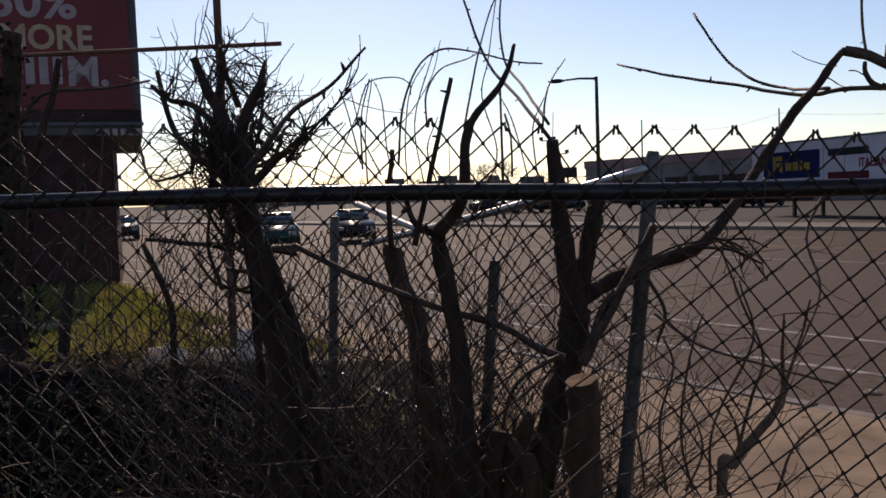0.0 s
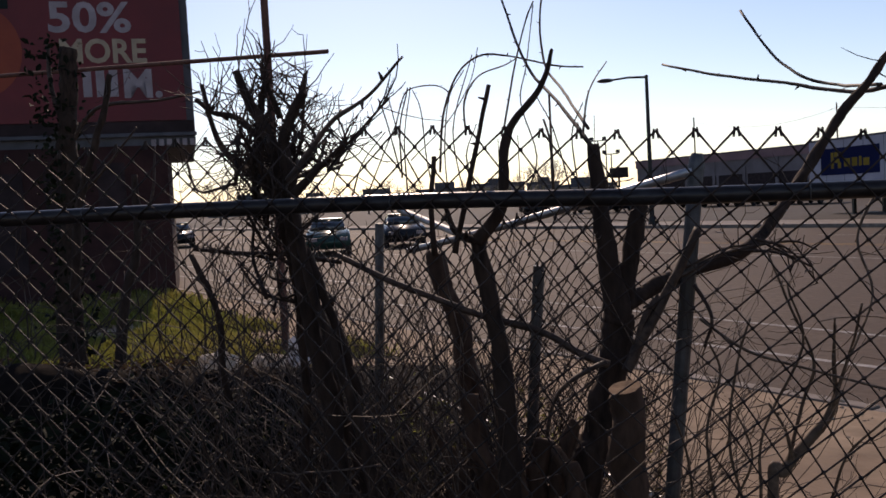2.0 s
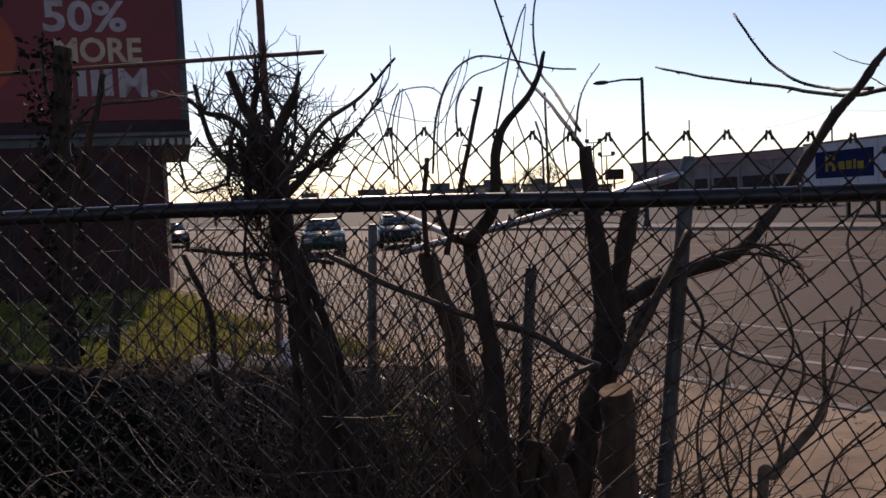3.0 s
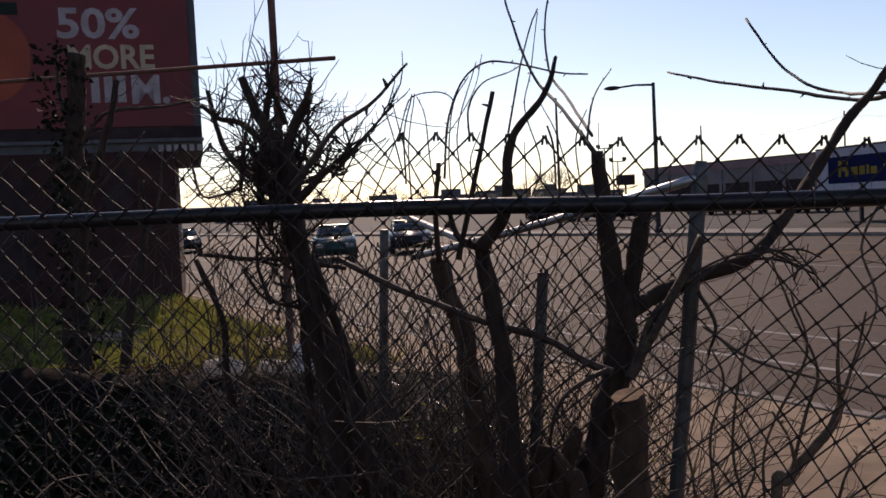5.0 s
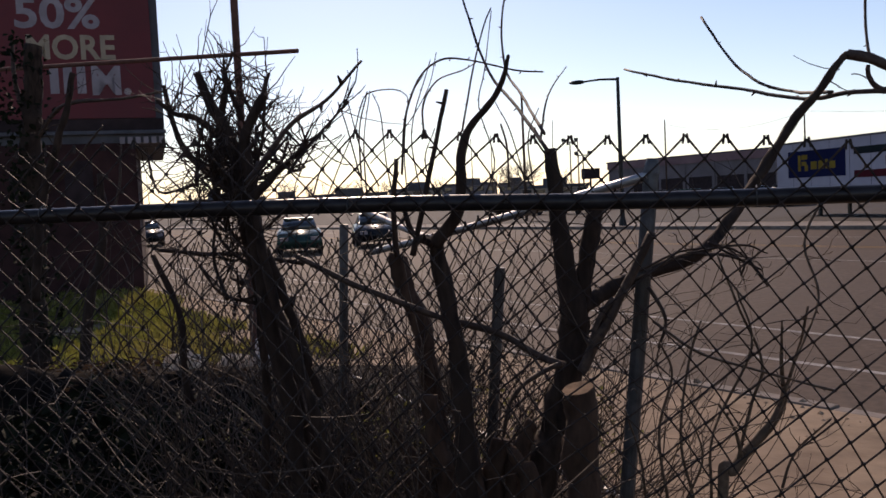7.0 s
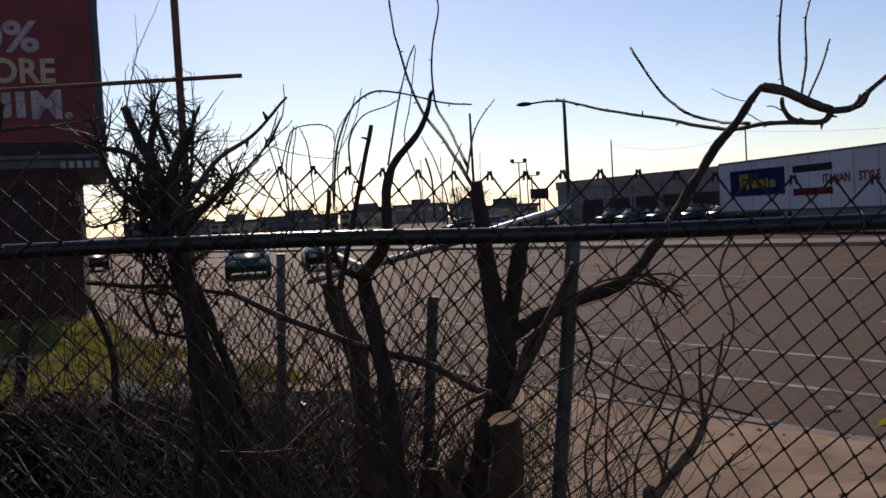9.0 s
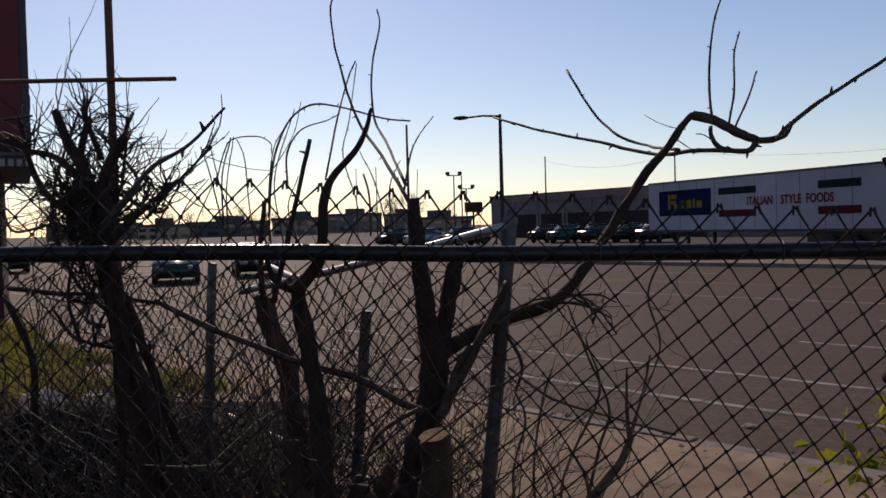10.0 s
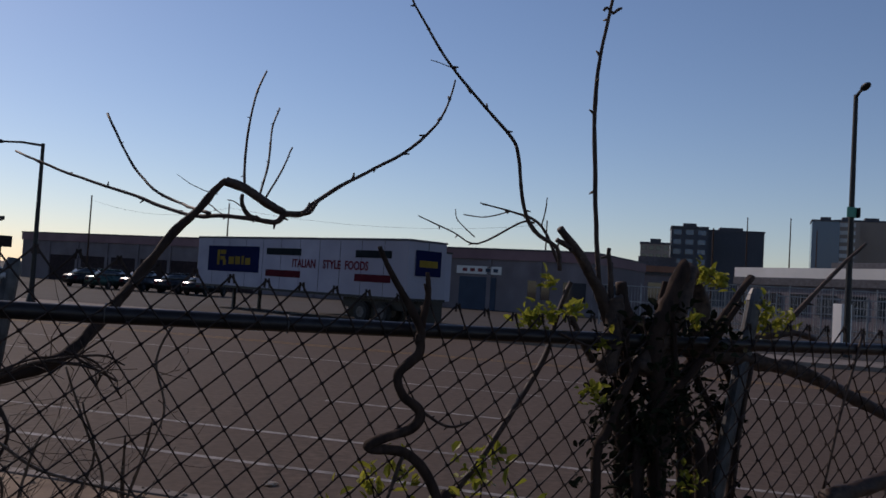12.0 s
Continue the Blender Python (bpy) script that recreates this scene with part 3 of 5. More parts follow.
limb(pruned_bush, "limb", [(-1.652, 2.800, 1.441), (-1.567, 2.800, 1.242), (-1.559, 2.800, 1.044), (-1.545, 2.800, 0.925)], 0.0098, 0.0157)
limb(pruned_bush, "limb", [(-1.697, 2.900, 1.456), (-1.520, 2.900, 1.436), (-1.368, 2.900, 1.426), (-1.139, 2.900, 1.388)], 0.0081, 0.0078)
limb(pruned_bush, "limb", [(-2.579, 3.400, 1.228), (-2.517, 3.400, 1.650), (-2.377, 3.400, 2.009), (-2.321, 3.400, 2.197)], 0.02, 0.0109)
limb(pruned_bush, "limb", [(-1.172, 2.350, 1.685), (-1.136, 2.254, 1.745), (-1.119, 2.159, 1.793)], 0.0075, 0.0028)
limb(pruned_bush, "limb", [(-1.178, 2.350, 1.610), (-1.159, 2.299, 1.643), (-1.131, 2.248, 1.737)], 0.0068, 0.0043)
limb(pruned_bush, "limb", [(-1.091, 2.350, 1.648), (-1.029, 2.348, 1.770), (-1.007, 2.346, 1.950)], 0.0049, 0.0044)
limb(pruned_bush, "limb", [(-1.105, 2.350, 1.653), (-1.061, 2.510, 1.699), (-1.081, 2.671, 1.792)], 0.0062, 0.0052)
limb(pruned_bush, "limb", [(-0.983, 2.350, 1.749), (-1.049, 2.454, 1.820), (-1.202, 2.557, 1.946)], 0.0056, 0.0039)
limb(pruned_bush, "limb", [(-1.127, 2.350, 1.715), (-1.164, 2.552, 1.739), (-1.268, 2.754, 1.852)], 0.0075, 0.0056)
limb(pruned_bush, "limb", [(-1.042, 2.350, 1.742), (-0.995, 2.482, 1.694), (-1.009, 2.614, 1.707)], 0.0054, 0.0048)
limb(pruned_bush, "limb", [(-1.072, 2.350, 1.723), (-1.184, 2.510, 1.744), (-1.400, 2.670, 1.766)], 0.006, 0.0032)
limb(pruned_bush, "limb", [(-1.158, 2.350, 1.647), (-1.126, 2.483, 1.821), (-1.108, 2.617, 2.000)], 0.0058, 0.0049)
limb(pruned_bush, "limb", [(-0.957, 2.350, 1.681), (-0.866, 2.260, 1.740), (-0.715, 2.170, 1.842)], 0.0053, 0.003)
limb(pruned_bush, "limb", [(-1.060, 2.350, 1.744), (-1.257, 2.541, 1.699), (-1.428, 2.733, 1.766)], 0.0059, 0.0041)
limb(pruned_bush, "limb", [(-1.091, 2.350, 1.665), (-1.089, 2.415, 1.691), (-1.101, 2.480, 1.828)], 0.0061, 0.0043)
limb(pruned_bush, "limb", [(-1.180, 2.350, 1.556), (-1.095, 2.385, 1.651), (-1.018, 2.420, 1.732)], 0.0059, 0.0025)
limb(pruned_bush, "limb", [(-1.077, 2.350, 1.415), (-1.167, 2.365, 1.488), (-1.247, 2.379, 1.634)], 0.0062, 0.0042)
limb(pruned_bush, "limb", [(-1.238, 2.350, 1.659), (-1.264, 2.443, 1.800), (-1.239, 2.535, 1.992)], 0.0051, 0.0035)
limb(pruned_bush, "limb", [(-1.160, 2.350, 1.527), (-1.108, 2.259, 1.546), (-1.033, 2.167, 1.638)], 0.0058, 0.0038)
limb(pruned_bush, "limb", [(-1.157, 2.350, 1.588), (-1.183, 2.477, 1.619), (-1.143, 2.604, 1.694)], 0.0043, 0.0035)
limb(pruned_bush, "limb", [(-1.165, 2.350, 1.333), (-1.253, 2.461, 1.455), (-1.279, 2.573, 1.616)], 0.0069, 0.0038)
limb(pruned_bush, "limb", [(-1.179, 2.350, 1.631), (-1.128, 2.310, 1.626), (-1.124, 2.269, 1.712)], 0.0049, 0.0042)
limb(pruned_bush, "limb", [(-1.074, 2.350, 1.342), (-1.116, 2.338, 1.336), (-1.118, 2.326, 1.415)], 0.0051, 0.0034)
limb(pruned_bush, "limb", [(-1.129, 2.350, 1.509), (-1.176, 2.536, 1.487), (-1.113, 2.722, 1.580)], 0.0071, 0.0039)
limb(pruned_bush, "limb", [(-0.988, 2.350, 1.291), (-1.034, 2.419, 1.373), (-1.138, 2.487, 1.536)], 0.0049, 0.0034)
limb(pruned_bush, "limb", [(-1.177, 2.350, 1.653), (-1.219, 2.544, 1.724), (-1.316, 2.737, 1.797)], 0.0062, 0.0054)
limb(pruned_bush, "limb", [(-1.003, 2.350, 1.302), (-0.966, 2.347, 1.317), (-0.970, 2.345, 1.338)], 0.0061, 0.0036)
limb(pruned_bush, "limb", [(-1.144, 2.350, 1.288), (-1.169, 2.405, 1.299), (-1.143, 2.460, 1.410)], 0.0065, 0.0034)
limb(pruned_bush, "limb", [(-1.198, 2.350, 1.459), (-1.187, 2.512, 1.437), (-1.214, 2.674, 1.531)], 0.0067, 0.0027)
limb(pruned_bush, "limb", [(-1.079, 2.350, 1.319), (-1.202, 2.387, 1.347), (-1.284, 2.425, 1.429)], 0.0055, 0.0045)
limb(pruned_bush, "limb", [(-1.244, 2.350, 1.662), (-1.456, 2.528, 1.652), (-1.590, 2.705, 1.763)], 0.0043, 0.0042)
limb(pruned_bush, "limb", [(-1.157, 2.350, 1.550), (-1.154, 2.312, 1.643), (-1.163, 2.274, 1.763)], 0.0051, 0.0026)
limb(pruned_bush, "limb", [(-1.097, 2.350, 1.380), (-1.192, 2.446, 1.385), (-1.229, 2.543, 1.425)], 0.0065, 0.0036)
# brown trunk and short canes
leaning_trunk = plant("leaning_tree", "leaning brown trunk cut off below the rail", (-0.7, 2.95, 0), "tree")
limb(leaning_trunk, "trunk", [(-0.678, 2.970, -0.030), (-0.698, 2.950, 0.545), (-0.705, 2.950, 0.703), (-0.727, 2.950, 1.016), (-0.776, 2.950, 1.250), (-0.818, 2.950, 1.406)], 0.047, 0.029)
limb(leaning_trunk, "branch", [(-0.806, 2.900, 1.400), (-0.812, 2.900, 1.561), (-0.791, 2.900, 1.730)], 0.0114, 0.0085)
stump_clump = plant("tree_stump", "low clump of dark cut stumps and suckers", (-0.5, 2.3, 0), "stump")
limb(stump_clump, "stem", [(-0.395, 2.320, -0.030), (-0.415, 2.300, 0.784), (-0.404, 2.300, 0.875), (-0.386, 2.300, 0.950)], 0.034, 0.023)
limb(stump_clump, "stem", [(-0.439, 2.270, -0.030), (-0.459, 2.250, 0.800), (-0.468, 2.250, 0.918), (-0.496, 2.250, 1.153)], 0.0364, 0.0188)
limb(stump_clump, "stem", [(-0.343, 2.320, -0.030), (-0.363, 2.300, 0.786), (-0.337, 2.300, 0.907), (-0.304, 2.300, 0.997)], 0.0276, 0.016)
limb(stump_clump, "stem", [(-0.556, 2.520, -0.030), (-0.576, 2.500, 0.708), (-0.603, 2.500, 0.873), (-0.621, 2.500, 1.022)], 0.045, 0.0212)
limb(stump_clump, "stem", [(-0.281, 2.220, -0.030), (-0.301, 2.200, 0.824), (-0.320, 2.200, 0.895), (-0.346, 2.200, 0.951)], 0.0298, 0.014)
limb(stump_clump, "stem", [(-0.664, 2.620, -0.030), (-0.684, 2.600, 0.668), (-0.713, 2.600, 0.807), (-0.779, 2.600, 0.910)], 0.0386, 0.0121)
stump = plant("tree_stump", "sawn off tree stump with a pale cut top", (0, 2.08, 0), "stump")
limb(stump, "trunk", [(-0.150, 2.100, -0.030), (-0.170, 2.080, 0.871), (-0.170, 2.080, 1.030), (-0.171, 2.080, 1.128)], 0.043, 0.037)
# thorny brambles beside the post
bramble = plant("bramble", "bare thorny bramble stems on the sandy verge", (0.42, 2.3, 0), "bush")
limb(bramble, "stem", [(0.185, 2.320, -0.030), (0.165, 2.300, 0.808), (0.192, 2.300, 0.879), (0.252, 2.300, 0.954), (0.297, 2.300, 1.014), (0.320, 2.300, 1.076)], 0.0147, 0.0095)
limb(bramble, "cane", [(0.317, 2.300, 1.063), (0.304, 2.250, 1.181), (0.300, 2.200, 1.268)], 0.0061, 0.0026)
limb(bramble, "cane", [(0.301, 2.300, 1.014), (0.347, 2.250, 1.208), (0.358, 2.200, 1.300)], 0.0048, 0.0026)
limb(bramble, "cane", [(0.199, 2.300, 0.880), (0.237, 2.275, 1.054), (0.260, 2.250, 1.154), (0.210, 2.225, 1.292), (0.160, 2.200, 1.427)], 0.0048, 0.0026)
limb(bramble, "cane", [(0.095, 2.300, 0.805), (0.067, 2.267, 0.956), (0.088, 2.233, 1.157), (0.119, 2.200, 1.270)], 0.0042, 0.0026)
limb(bramble, "cane", [(0.138, 2.300, 0.807), (0.145, 2.267, 0.986), (0.234, 2.233, 1.198), (0.201, 2.200, 1.348)], 0.0042, 0.0026)
limb(bramble, "cane", [(-0.023, 2.300, 0.800), (-0.034, 2.250, 0.930), (-0.065, 2.200, 1.054)], 0.0035, 0.0027)
limb(bramble, "cane", [(0.218, 2.300, 0.894), (0.194, 2.250, 0.991), (0.152, 2.200, 1.071)], 0.0055, 0.0026)
limb(bramble, "cane", [(0.010, 2.300, 1.257), (0.124, 2.267, 1.178), (0.269, 2.233, 1.138), (0.417, 2.200, 1.100)], 0.0042, 0.0032)
limb(bramble, "cane", [(0.032, 2.300, 0.802), (0.014, 2.267, 0.983), (0.049, 2.233, 1.130), (0.023, 2.200, 1.217)], 0.0042, 0.0027)
limb(bramble, "cane", [(0.079, 2.300, 0.804), (0.117, 2.250, 0.934), (0.065, 2.200, 1.083)], 0.0035, 0.002)
limb(bramble, "cane", [(0.300, 2.300, 0.813), (0.330, 2.250, 0.940), (0.402, 2.200, 1.035)], 0.0041, 0.0026)
limb(bramble, "cane", [(0.423, 2.300, 1.558), (0.366, 2.267, 1.443), (0.387, 2.233, 1.315), (0.324, 2.200, 1.164)], 0.004, 0.0026)
limb(corner_tree, "twig", [(-0.038, 2.450, 1.341), (0.091, 2.450, 1.405), (0.243, 2.450, 1.430), (0.310, 2.450, 1.406)], 0.0045, 0.0022)
limb(corner_tree, "twig", [(0.119, 2.450, 1.412), (0.216, 2.450, 1.402), (0.296, 2.450, 1.363)], 0.0051, 0.0029)
limb(corner_tree, "twig", [(0.162, 2.450, 1.440), (0.243, 2.450, 1.408), (0.309, 2.450, 1.319)], 0.0044, 0.0022)
limb(corner_tree, "twig", [(0.004, 2.450, 1.326), (0.047, 2.450, 1.235), (0.026, 2.450, 1.160)], 0.006, 0.0045)
limb(corner_tree, "twig", [(-0.016, 2.450, 1.371), (0.077, 2.450, 1.413), (0.147, 2.450, 1.426)], 0.0037, 0.0022)
limb(corner_tree, "twig", [(0.189, 2.450, 1.424), (0.249, 2.450, 1.386), (0.242, 2.450, 1.350)], 0.0036, 0.0029)
# twisted vine on the fence
vine = plant("vine", "thick twisted bare vine climbing the chain link fence", (0.9, 1.9, 0), "vine")
limb(vine, "stem", [(1.027, 1.920, -0.030), (1.007, 1.900, 1.068), (0.985, 1.900, 1.147), (0.941, 1.900, 1.227), (0.885, 1.900, 1.273), (0.806, 1.900, 1.283), (0.810, 1.900, 1.298), (0.898, 1.900, 1.325), (0.922, 1.900, 1.364), (0.876, 1.900, 1.403), (0.861, 1.900, 1.454), (0.906, 1.900, 1.500), (0.910, 1.900, 1.546)], 0.0125, 0.0105)
limb(vine, "limb", [(0.911, 1.900, 1.526), (0.910, 1.900, 1.559), (0.872, 1.900, 1.617), (0.830, 1.900, 1.681), (0.794, 1.900, 1.744)], 0.0124, 0.0052)
limb(vine, "limb", [(0.910, 1.900, 1.559), (0.922, 1.900, 1.643), (0.918, 1.900, 1.693)], 0.0104, 0.0046)
limb(vine, "branch", [(0.927, 1.920, 1.367), (1.005, 1.920, 1.327), (1.062, 1.920, 1.337)], 0.0046, 0.0027)
limb(vine, "branch", [(0.885, 1.900, 1.266), (0.860, 1.900, 1.189), (0.840, 1.900, 1.138)], 0.0058, 0.0039)
# cut back shrub in young leaf
leafing_shrub = plant("shrub", "cut back shrub with dark stems and young yellow green leaves", (1.55, 2.0, 0), "shrub")
limb(leafing_shrub, "stem", [(1.608, 2.020, -0.030), (1.588, 2.000, 1.097), (1.566, 2.000, 1.298), (1.574, 2.000, 1.485), (1.547, 2.000, 1.609), (1.551, 2.000, 1.703)], 0.0245, 0.0138)
limb(leafing_shrub, "stem", [(1.684, 1.970, -0.030), (1.664, 1.950, 1.105), (1.658, 1.950, 1.368), (1.628, 1.950, 1.537), (1.688, 1.950, 1.680), (1.733, 1.950, 1.754)], 0.0272, 0.0216)
limb(leafing_shrub, "stem", [(1.479, 1.970, -0.030), (1.459, 1.950, 1.116), (1.492, 1.950, 1.308), (1.583, 1.950, 1.490)], 0.0152, 0.0110)
limb(leafing_shrub, "stem", [(1.923, 2.120, -0.030), (1.903, 2.100, 1.056), (1.879, 2.100, 1.276), (1.803, 2.100, 1.479), (1.774, 2.100, 1.612), (1.789, 2.100, 1.714)], 0.0236, 0.0149)
limb(leafing_shrub, "stem", [(2.090, 2.120, -0.030), (2.070, 2.100, 1.048), (2.091, 2.100, 1.273), (2.046, 2.100, 1.448), (1.929, 2.100, 1.532)], 0.0145, 0.0097)
limb(leafing_shrub, "stem", [(1.606, 1.957, -0.030), (1.586, 1.937, 1.112), (1.662, 2.025, 1.293), (1.872, 2.112, 1.445), (2.218, 2.200, 1.752)], 0.0128, 0.0120)
limb(leafing_shrub, "stem", [(1.664, 1.933, -0.030), (1.644, 1.913, 1.115), (1.608, 1.920, 1.312), (1.686, 1.926, 1.464), (1.670, 1.932, 1.627)], 0.0107, 0.0074)
limb(leafing_shrub, "stem", [(1.757, 2.069, -0.030), (1.737, 2.049, 1.077), (1.639, 1.990, 1.299), (1.749, 1.931, 1.464), (1.866, 1.872, 1.669)], 0.0184, 0.0082)
limb(leafing_shrub, "stem", [(1.837, 2.055, -0.030), (1.817, 2.035, 1.077), (1.809, 2.041, 1.288), (1.772, 2.047, 1.451), (1.708, 2.054, 1.567)], 0.0130, 0.0063)
limb(leafing_shrub, "stem", [(1.919, 2.029, -0.030), (1.899, 2.009, 1.079), (1.980, 2.059, 1.282), (1.915, 2.109, 1.445), (1.873, 2.158, 1.713)], 0.0147, 0.0090)
limb(leafing_shrub, "stem", [(1.890, 2.025, -0.030), (1.870, 2.005, 1.081), (1.867, 2.064, 1.283), (1.820, 2.123, 1.443), (1.691, 2.182, 1.536)], 0.0209, 0.0099)
limb(leafing_shrub, "stem", [(1.673, 2.055, -0.030), (1.653, 2.035, 1.085), (1.639, 2.033, 1.292), (1.568, 2.030, 1.450), (1.581, 2.028, 1.609)], 0.0189, 0.0073)
limb(leafing_shrub, "stem", [(1.627, 1.977, -0.030), (1.607, 1.957, 1.107), (1.620, 2.018, 1.294), (1.609, 2.080, 1.445), (1.585, 2.142, 1.655)], 0.0201, 0.0073)
limb(leafing_shrub, "stem", [(1.726, 2.035, -0.030), (1.706, 2.015, 1.087), (1.724, 1.995, 1.297), (1.577, 1.975, 1.457), (1.537, 1.955, 1.576)], 0.0112, 0.0106)
limb(leafing_shrub, "branch", [(1.541, 2.000, 1.547), (1.477, 2.000, 1.668), (1.417, 2.000, 1.757), (1.340, 2.000, 1.835)], 0.0187, 0.0098)
limb(leafing_shrub, "branch", [(1.436, 2.000, 1.743), (1.379, 2.000, 1.785), (1.333, 2.000, 1.804)], 0.0107, 0.0075)
limb(leafing_shrub, "branch", [(1.906, 2.100, 1.549), (1.922, 2.100, 1.653), (1.896, 2.100, 1.720)], 0.0292, 0.0223)
limb(leafing_shrub, "branch", [(1.719, 2.050, 1.515), (1.613, 2.050, 1.609), (1.584, 2.050, 1.704)], 0.0245, 0.0144)
limb(leafing_shrub, "branch", [(1.738, 2.000, 1.536), (2.038, 2.000, 1.493), (2.272, 2.000, 1.454), (2.448, 2.000, 1.393), (2.675, 2.000, 1.310)], 0.025, 0.019)
limb(leafing_shrub, "branch", [(2.251, 1.900, 1.105), (2.393, 1.900, 1.129), (2.567, 1.900, 1.152)], 0.0252, 0.0247)
limb(leafing_shrub, "branch", [(1.484, 2.000, 1.630), (1.457, 2.000, 1.852), (1.441, 2.000, 2.006), (1.432, 2.000, 2.192), (1.441, 2.000, 2.318), (1.475, 2.000, 2.498)], 0.0077, 0.0047)
limb(leafing_shrub, "branch", [(1.476, 2.000, 2.443), (1.456, 2.000, 2.455), (1.444, 2.000, 2.445)], 0.0039, 0.0039)
limb(leafing_shrub, "branch", [(1.476, 2.000, 2.443), (1.494, 2.000, 2.458), (1.504, 2.000, 2.463)], 0.0039, 0.0039)
limb(leafing_shrub, "branch", [(1.474, 2.200, 1.728), (1.460, 2.200, 1.793), (1.380, 2.200, 1.837), (1.337, 2.200, 1.915), (1.316, 2.200, 2.044), (1.288, 2.200, 2.098), (1.182, 2.200, 2.189), (1.088, 2.200, 2.271), (1.022, 2.200, 2.347), (0.953, 2.200, 2.444)], 0.0075, 0.0031)
limb(leafing_shrub, "branch", [(1.536, 2.300, 1.748), (1.464, 2.300, 1.864), (1.357, 2.300, 1.898), (1.251, 2.300, 1.914)], 0.0061, 0.0017)
limb(leafing_shrub, "branch", [(1.438, 2.300, 1.871), (1.389, 2.300, 1.867), (1.250, 2.300, 1.793), (1.165, 2.300, 1.823), (1.055, 2.300, 1.859)], 0.0043, 0.0016)
limb(leafing_shrub, "branch", [(1.464, 2.300, 1.864), (1.475, 2.300, 1.909), (1.479, 2.300, 1.952)], 0.0026, 0.0017)
limb(leafing_shrub, "branch", [(1.357, 2.300, 1.898), (1.273, 2.300, 1.874), (1.198, 2.300, 1.875)], 0.0021, 0.0017)
limb(leafing_shrub, "branch", [(1.239, 2.300, 1.812), (1.181, 2.300, 1.857), (1.171, 2.300, 1.889)], 0.0017, 0.0012)
limb(leafing_shrub, "branch", [(1.102, 2.200, 2.266), (1.061, 2.200, 2.275), (1.022, 2.200, 2.281)], 0.0016, 0.0012)
limb(leafing_shrub, "branch", [(2.286, 2.100, 1.614), (2.467, 2.100, 1.771), (2.626, 2.100, 1.892)], 0.01, 0.0058)
limb(leafing_shrub, "branch", [(2.445, 1.950, 1.594), (2.366, 1.950, 1.365), (2.296, 1.950, 1.108)], 0.0044, 0.0043)
limb(leafing_shrub, "branch", [(1.417, 2.050, 1.694), (1.377, 2.050, 1.599), (1.340, 2.050, 1.476), (1.214, 2.050, 1.280), (1.091, 2.050, 1.123)], 0.007, 0.0094)
limb(leafing_shrub, "branch", [(1.515, 2.000, 1.608), (1.511, 2.000, 1.732), (1.503, 2.000, 1.794)], 0.0109, 0.0062)
limb(leafing_shrub, "branch", [(2.020, 1.980, 1.478), (1.986, 1.980, 1.296), (1.965, 1.980, 1.099)], 0.0067, 0.0066)
limb(leafing_shrub, "branch", [(2.346, 2.050, 1.566), (2.247, 2.050, 1.581), (2.084, 2.050, 1.558)], 0.0108, 0.0139)
limb(leafing_shrub, "branch", [(1.390, 2.000, 1.603), (1.430, 2.000, 1.543), (1.470, 2.000, 1.483)], 0.0091, 0.0108)
limb(leafing_shrub, "branch", [(1.325, 1.950, 1.559), (1.361, 1.950, 1.545), (1.424, 1.950, 1.525)], 0.0037, 0.0037)

top = bmesh.new()
bmesh.ops.create_circle(top, cap_ends=True, radius=0.036, segments=18)
for v in top.verts:
    v.co += noise.noise_vector(v.co * 40) * 0.003
bmesh.ops.transform(top, matrix=Matrix.Translation((-0.171, 2.078, 1.136)) @ pose(0, 0, 0, 12, -8, 0), verts=top.verts)
cut = part("cut_face", top, CUT_WOOD, stump, "pale sawn wood")


def twigs(parent, seeds, count, length, r, spread, up, mat):
    """Many thin crooked side twigs that start on the limbs of a plant."""
    rnd = random.Random(len(parent.name) * 31 + count)
    bm = bmesh.new()
    for i in range(count):
        a, b = rnd.choice(seeds)
        p = Vector(a).lerp(Vector(b), rnd.random())
        d = Vector((rnd.gauss(0, spread), rnd.gauss(0, spread), rnd.gauss(up, 0.6))).normalized()
        n = rnd.randint(3, 5)
        step = length * rnd.uniform(0.5, 1.3) / n
        pts = [p]
        for k in range(n):
            d = (d + Vector((rnd.gauss(0, 0.25), rnd.gauss(0, 0.25), rnd.gauss(0.05, 0.25)))).normalized()
            pts.append(pts[-1] + d * step)
            if rnd.random() < 0.35:
                e = (d + Vector((rnd.gauss(0, 0.8), rnd.gauss(0, 0.8), rnd.gauss(0.2, 0.6)))).normalized()
                tube(bm, [pts[-1], pts[-1] + e * step * 0.5, pts[-1] + e * step + Vector((0, 0, step * 0.2))], r * 0.6, r * 0.4, 3)
        tube(bm, pts, r * rnd.uniform(0.8, 1.4), r * 0.5, 4)
    ob = part("brushwood", bm, mat, parent)
    ob["kind"] = "stuff"
    return ob


def limb_ends(parent, names=("limb", "branch"), low=-1.0):
    out = []
    for o in parent.children:
        if o.name.split(".")[0] in names:
            v = [q.co.copy() for q in o.data.vertices]
            k = max(1, len(v) // 8)
            for i in range(0, len(v) - k, k):
                if v[i].z > low:
                    out.append((v[i], v[i + k]))
    return out


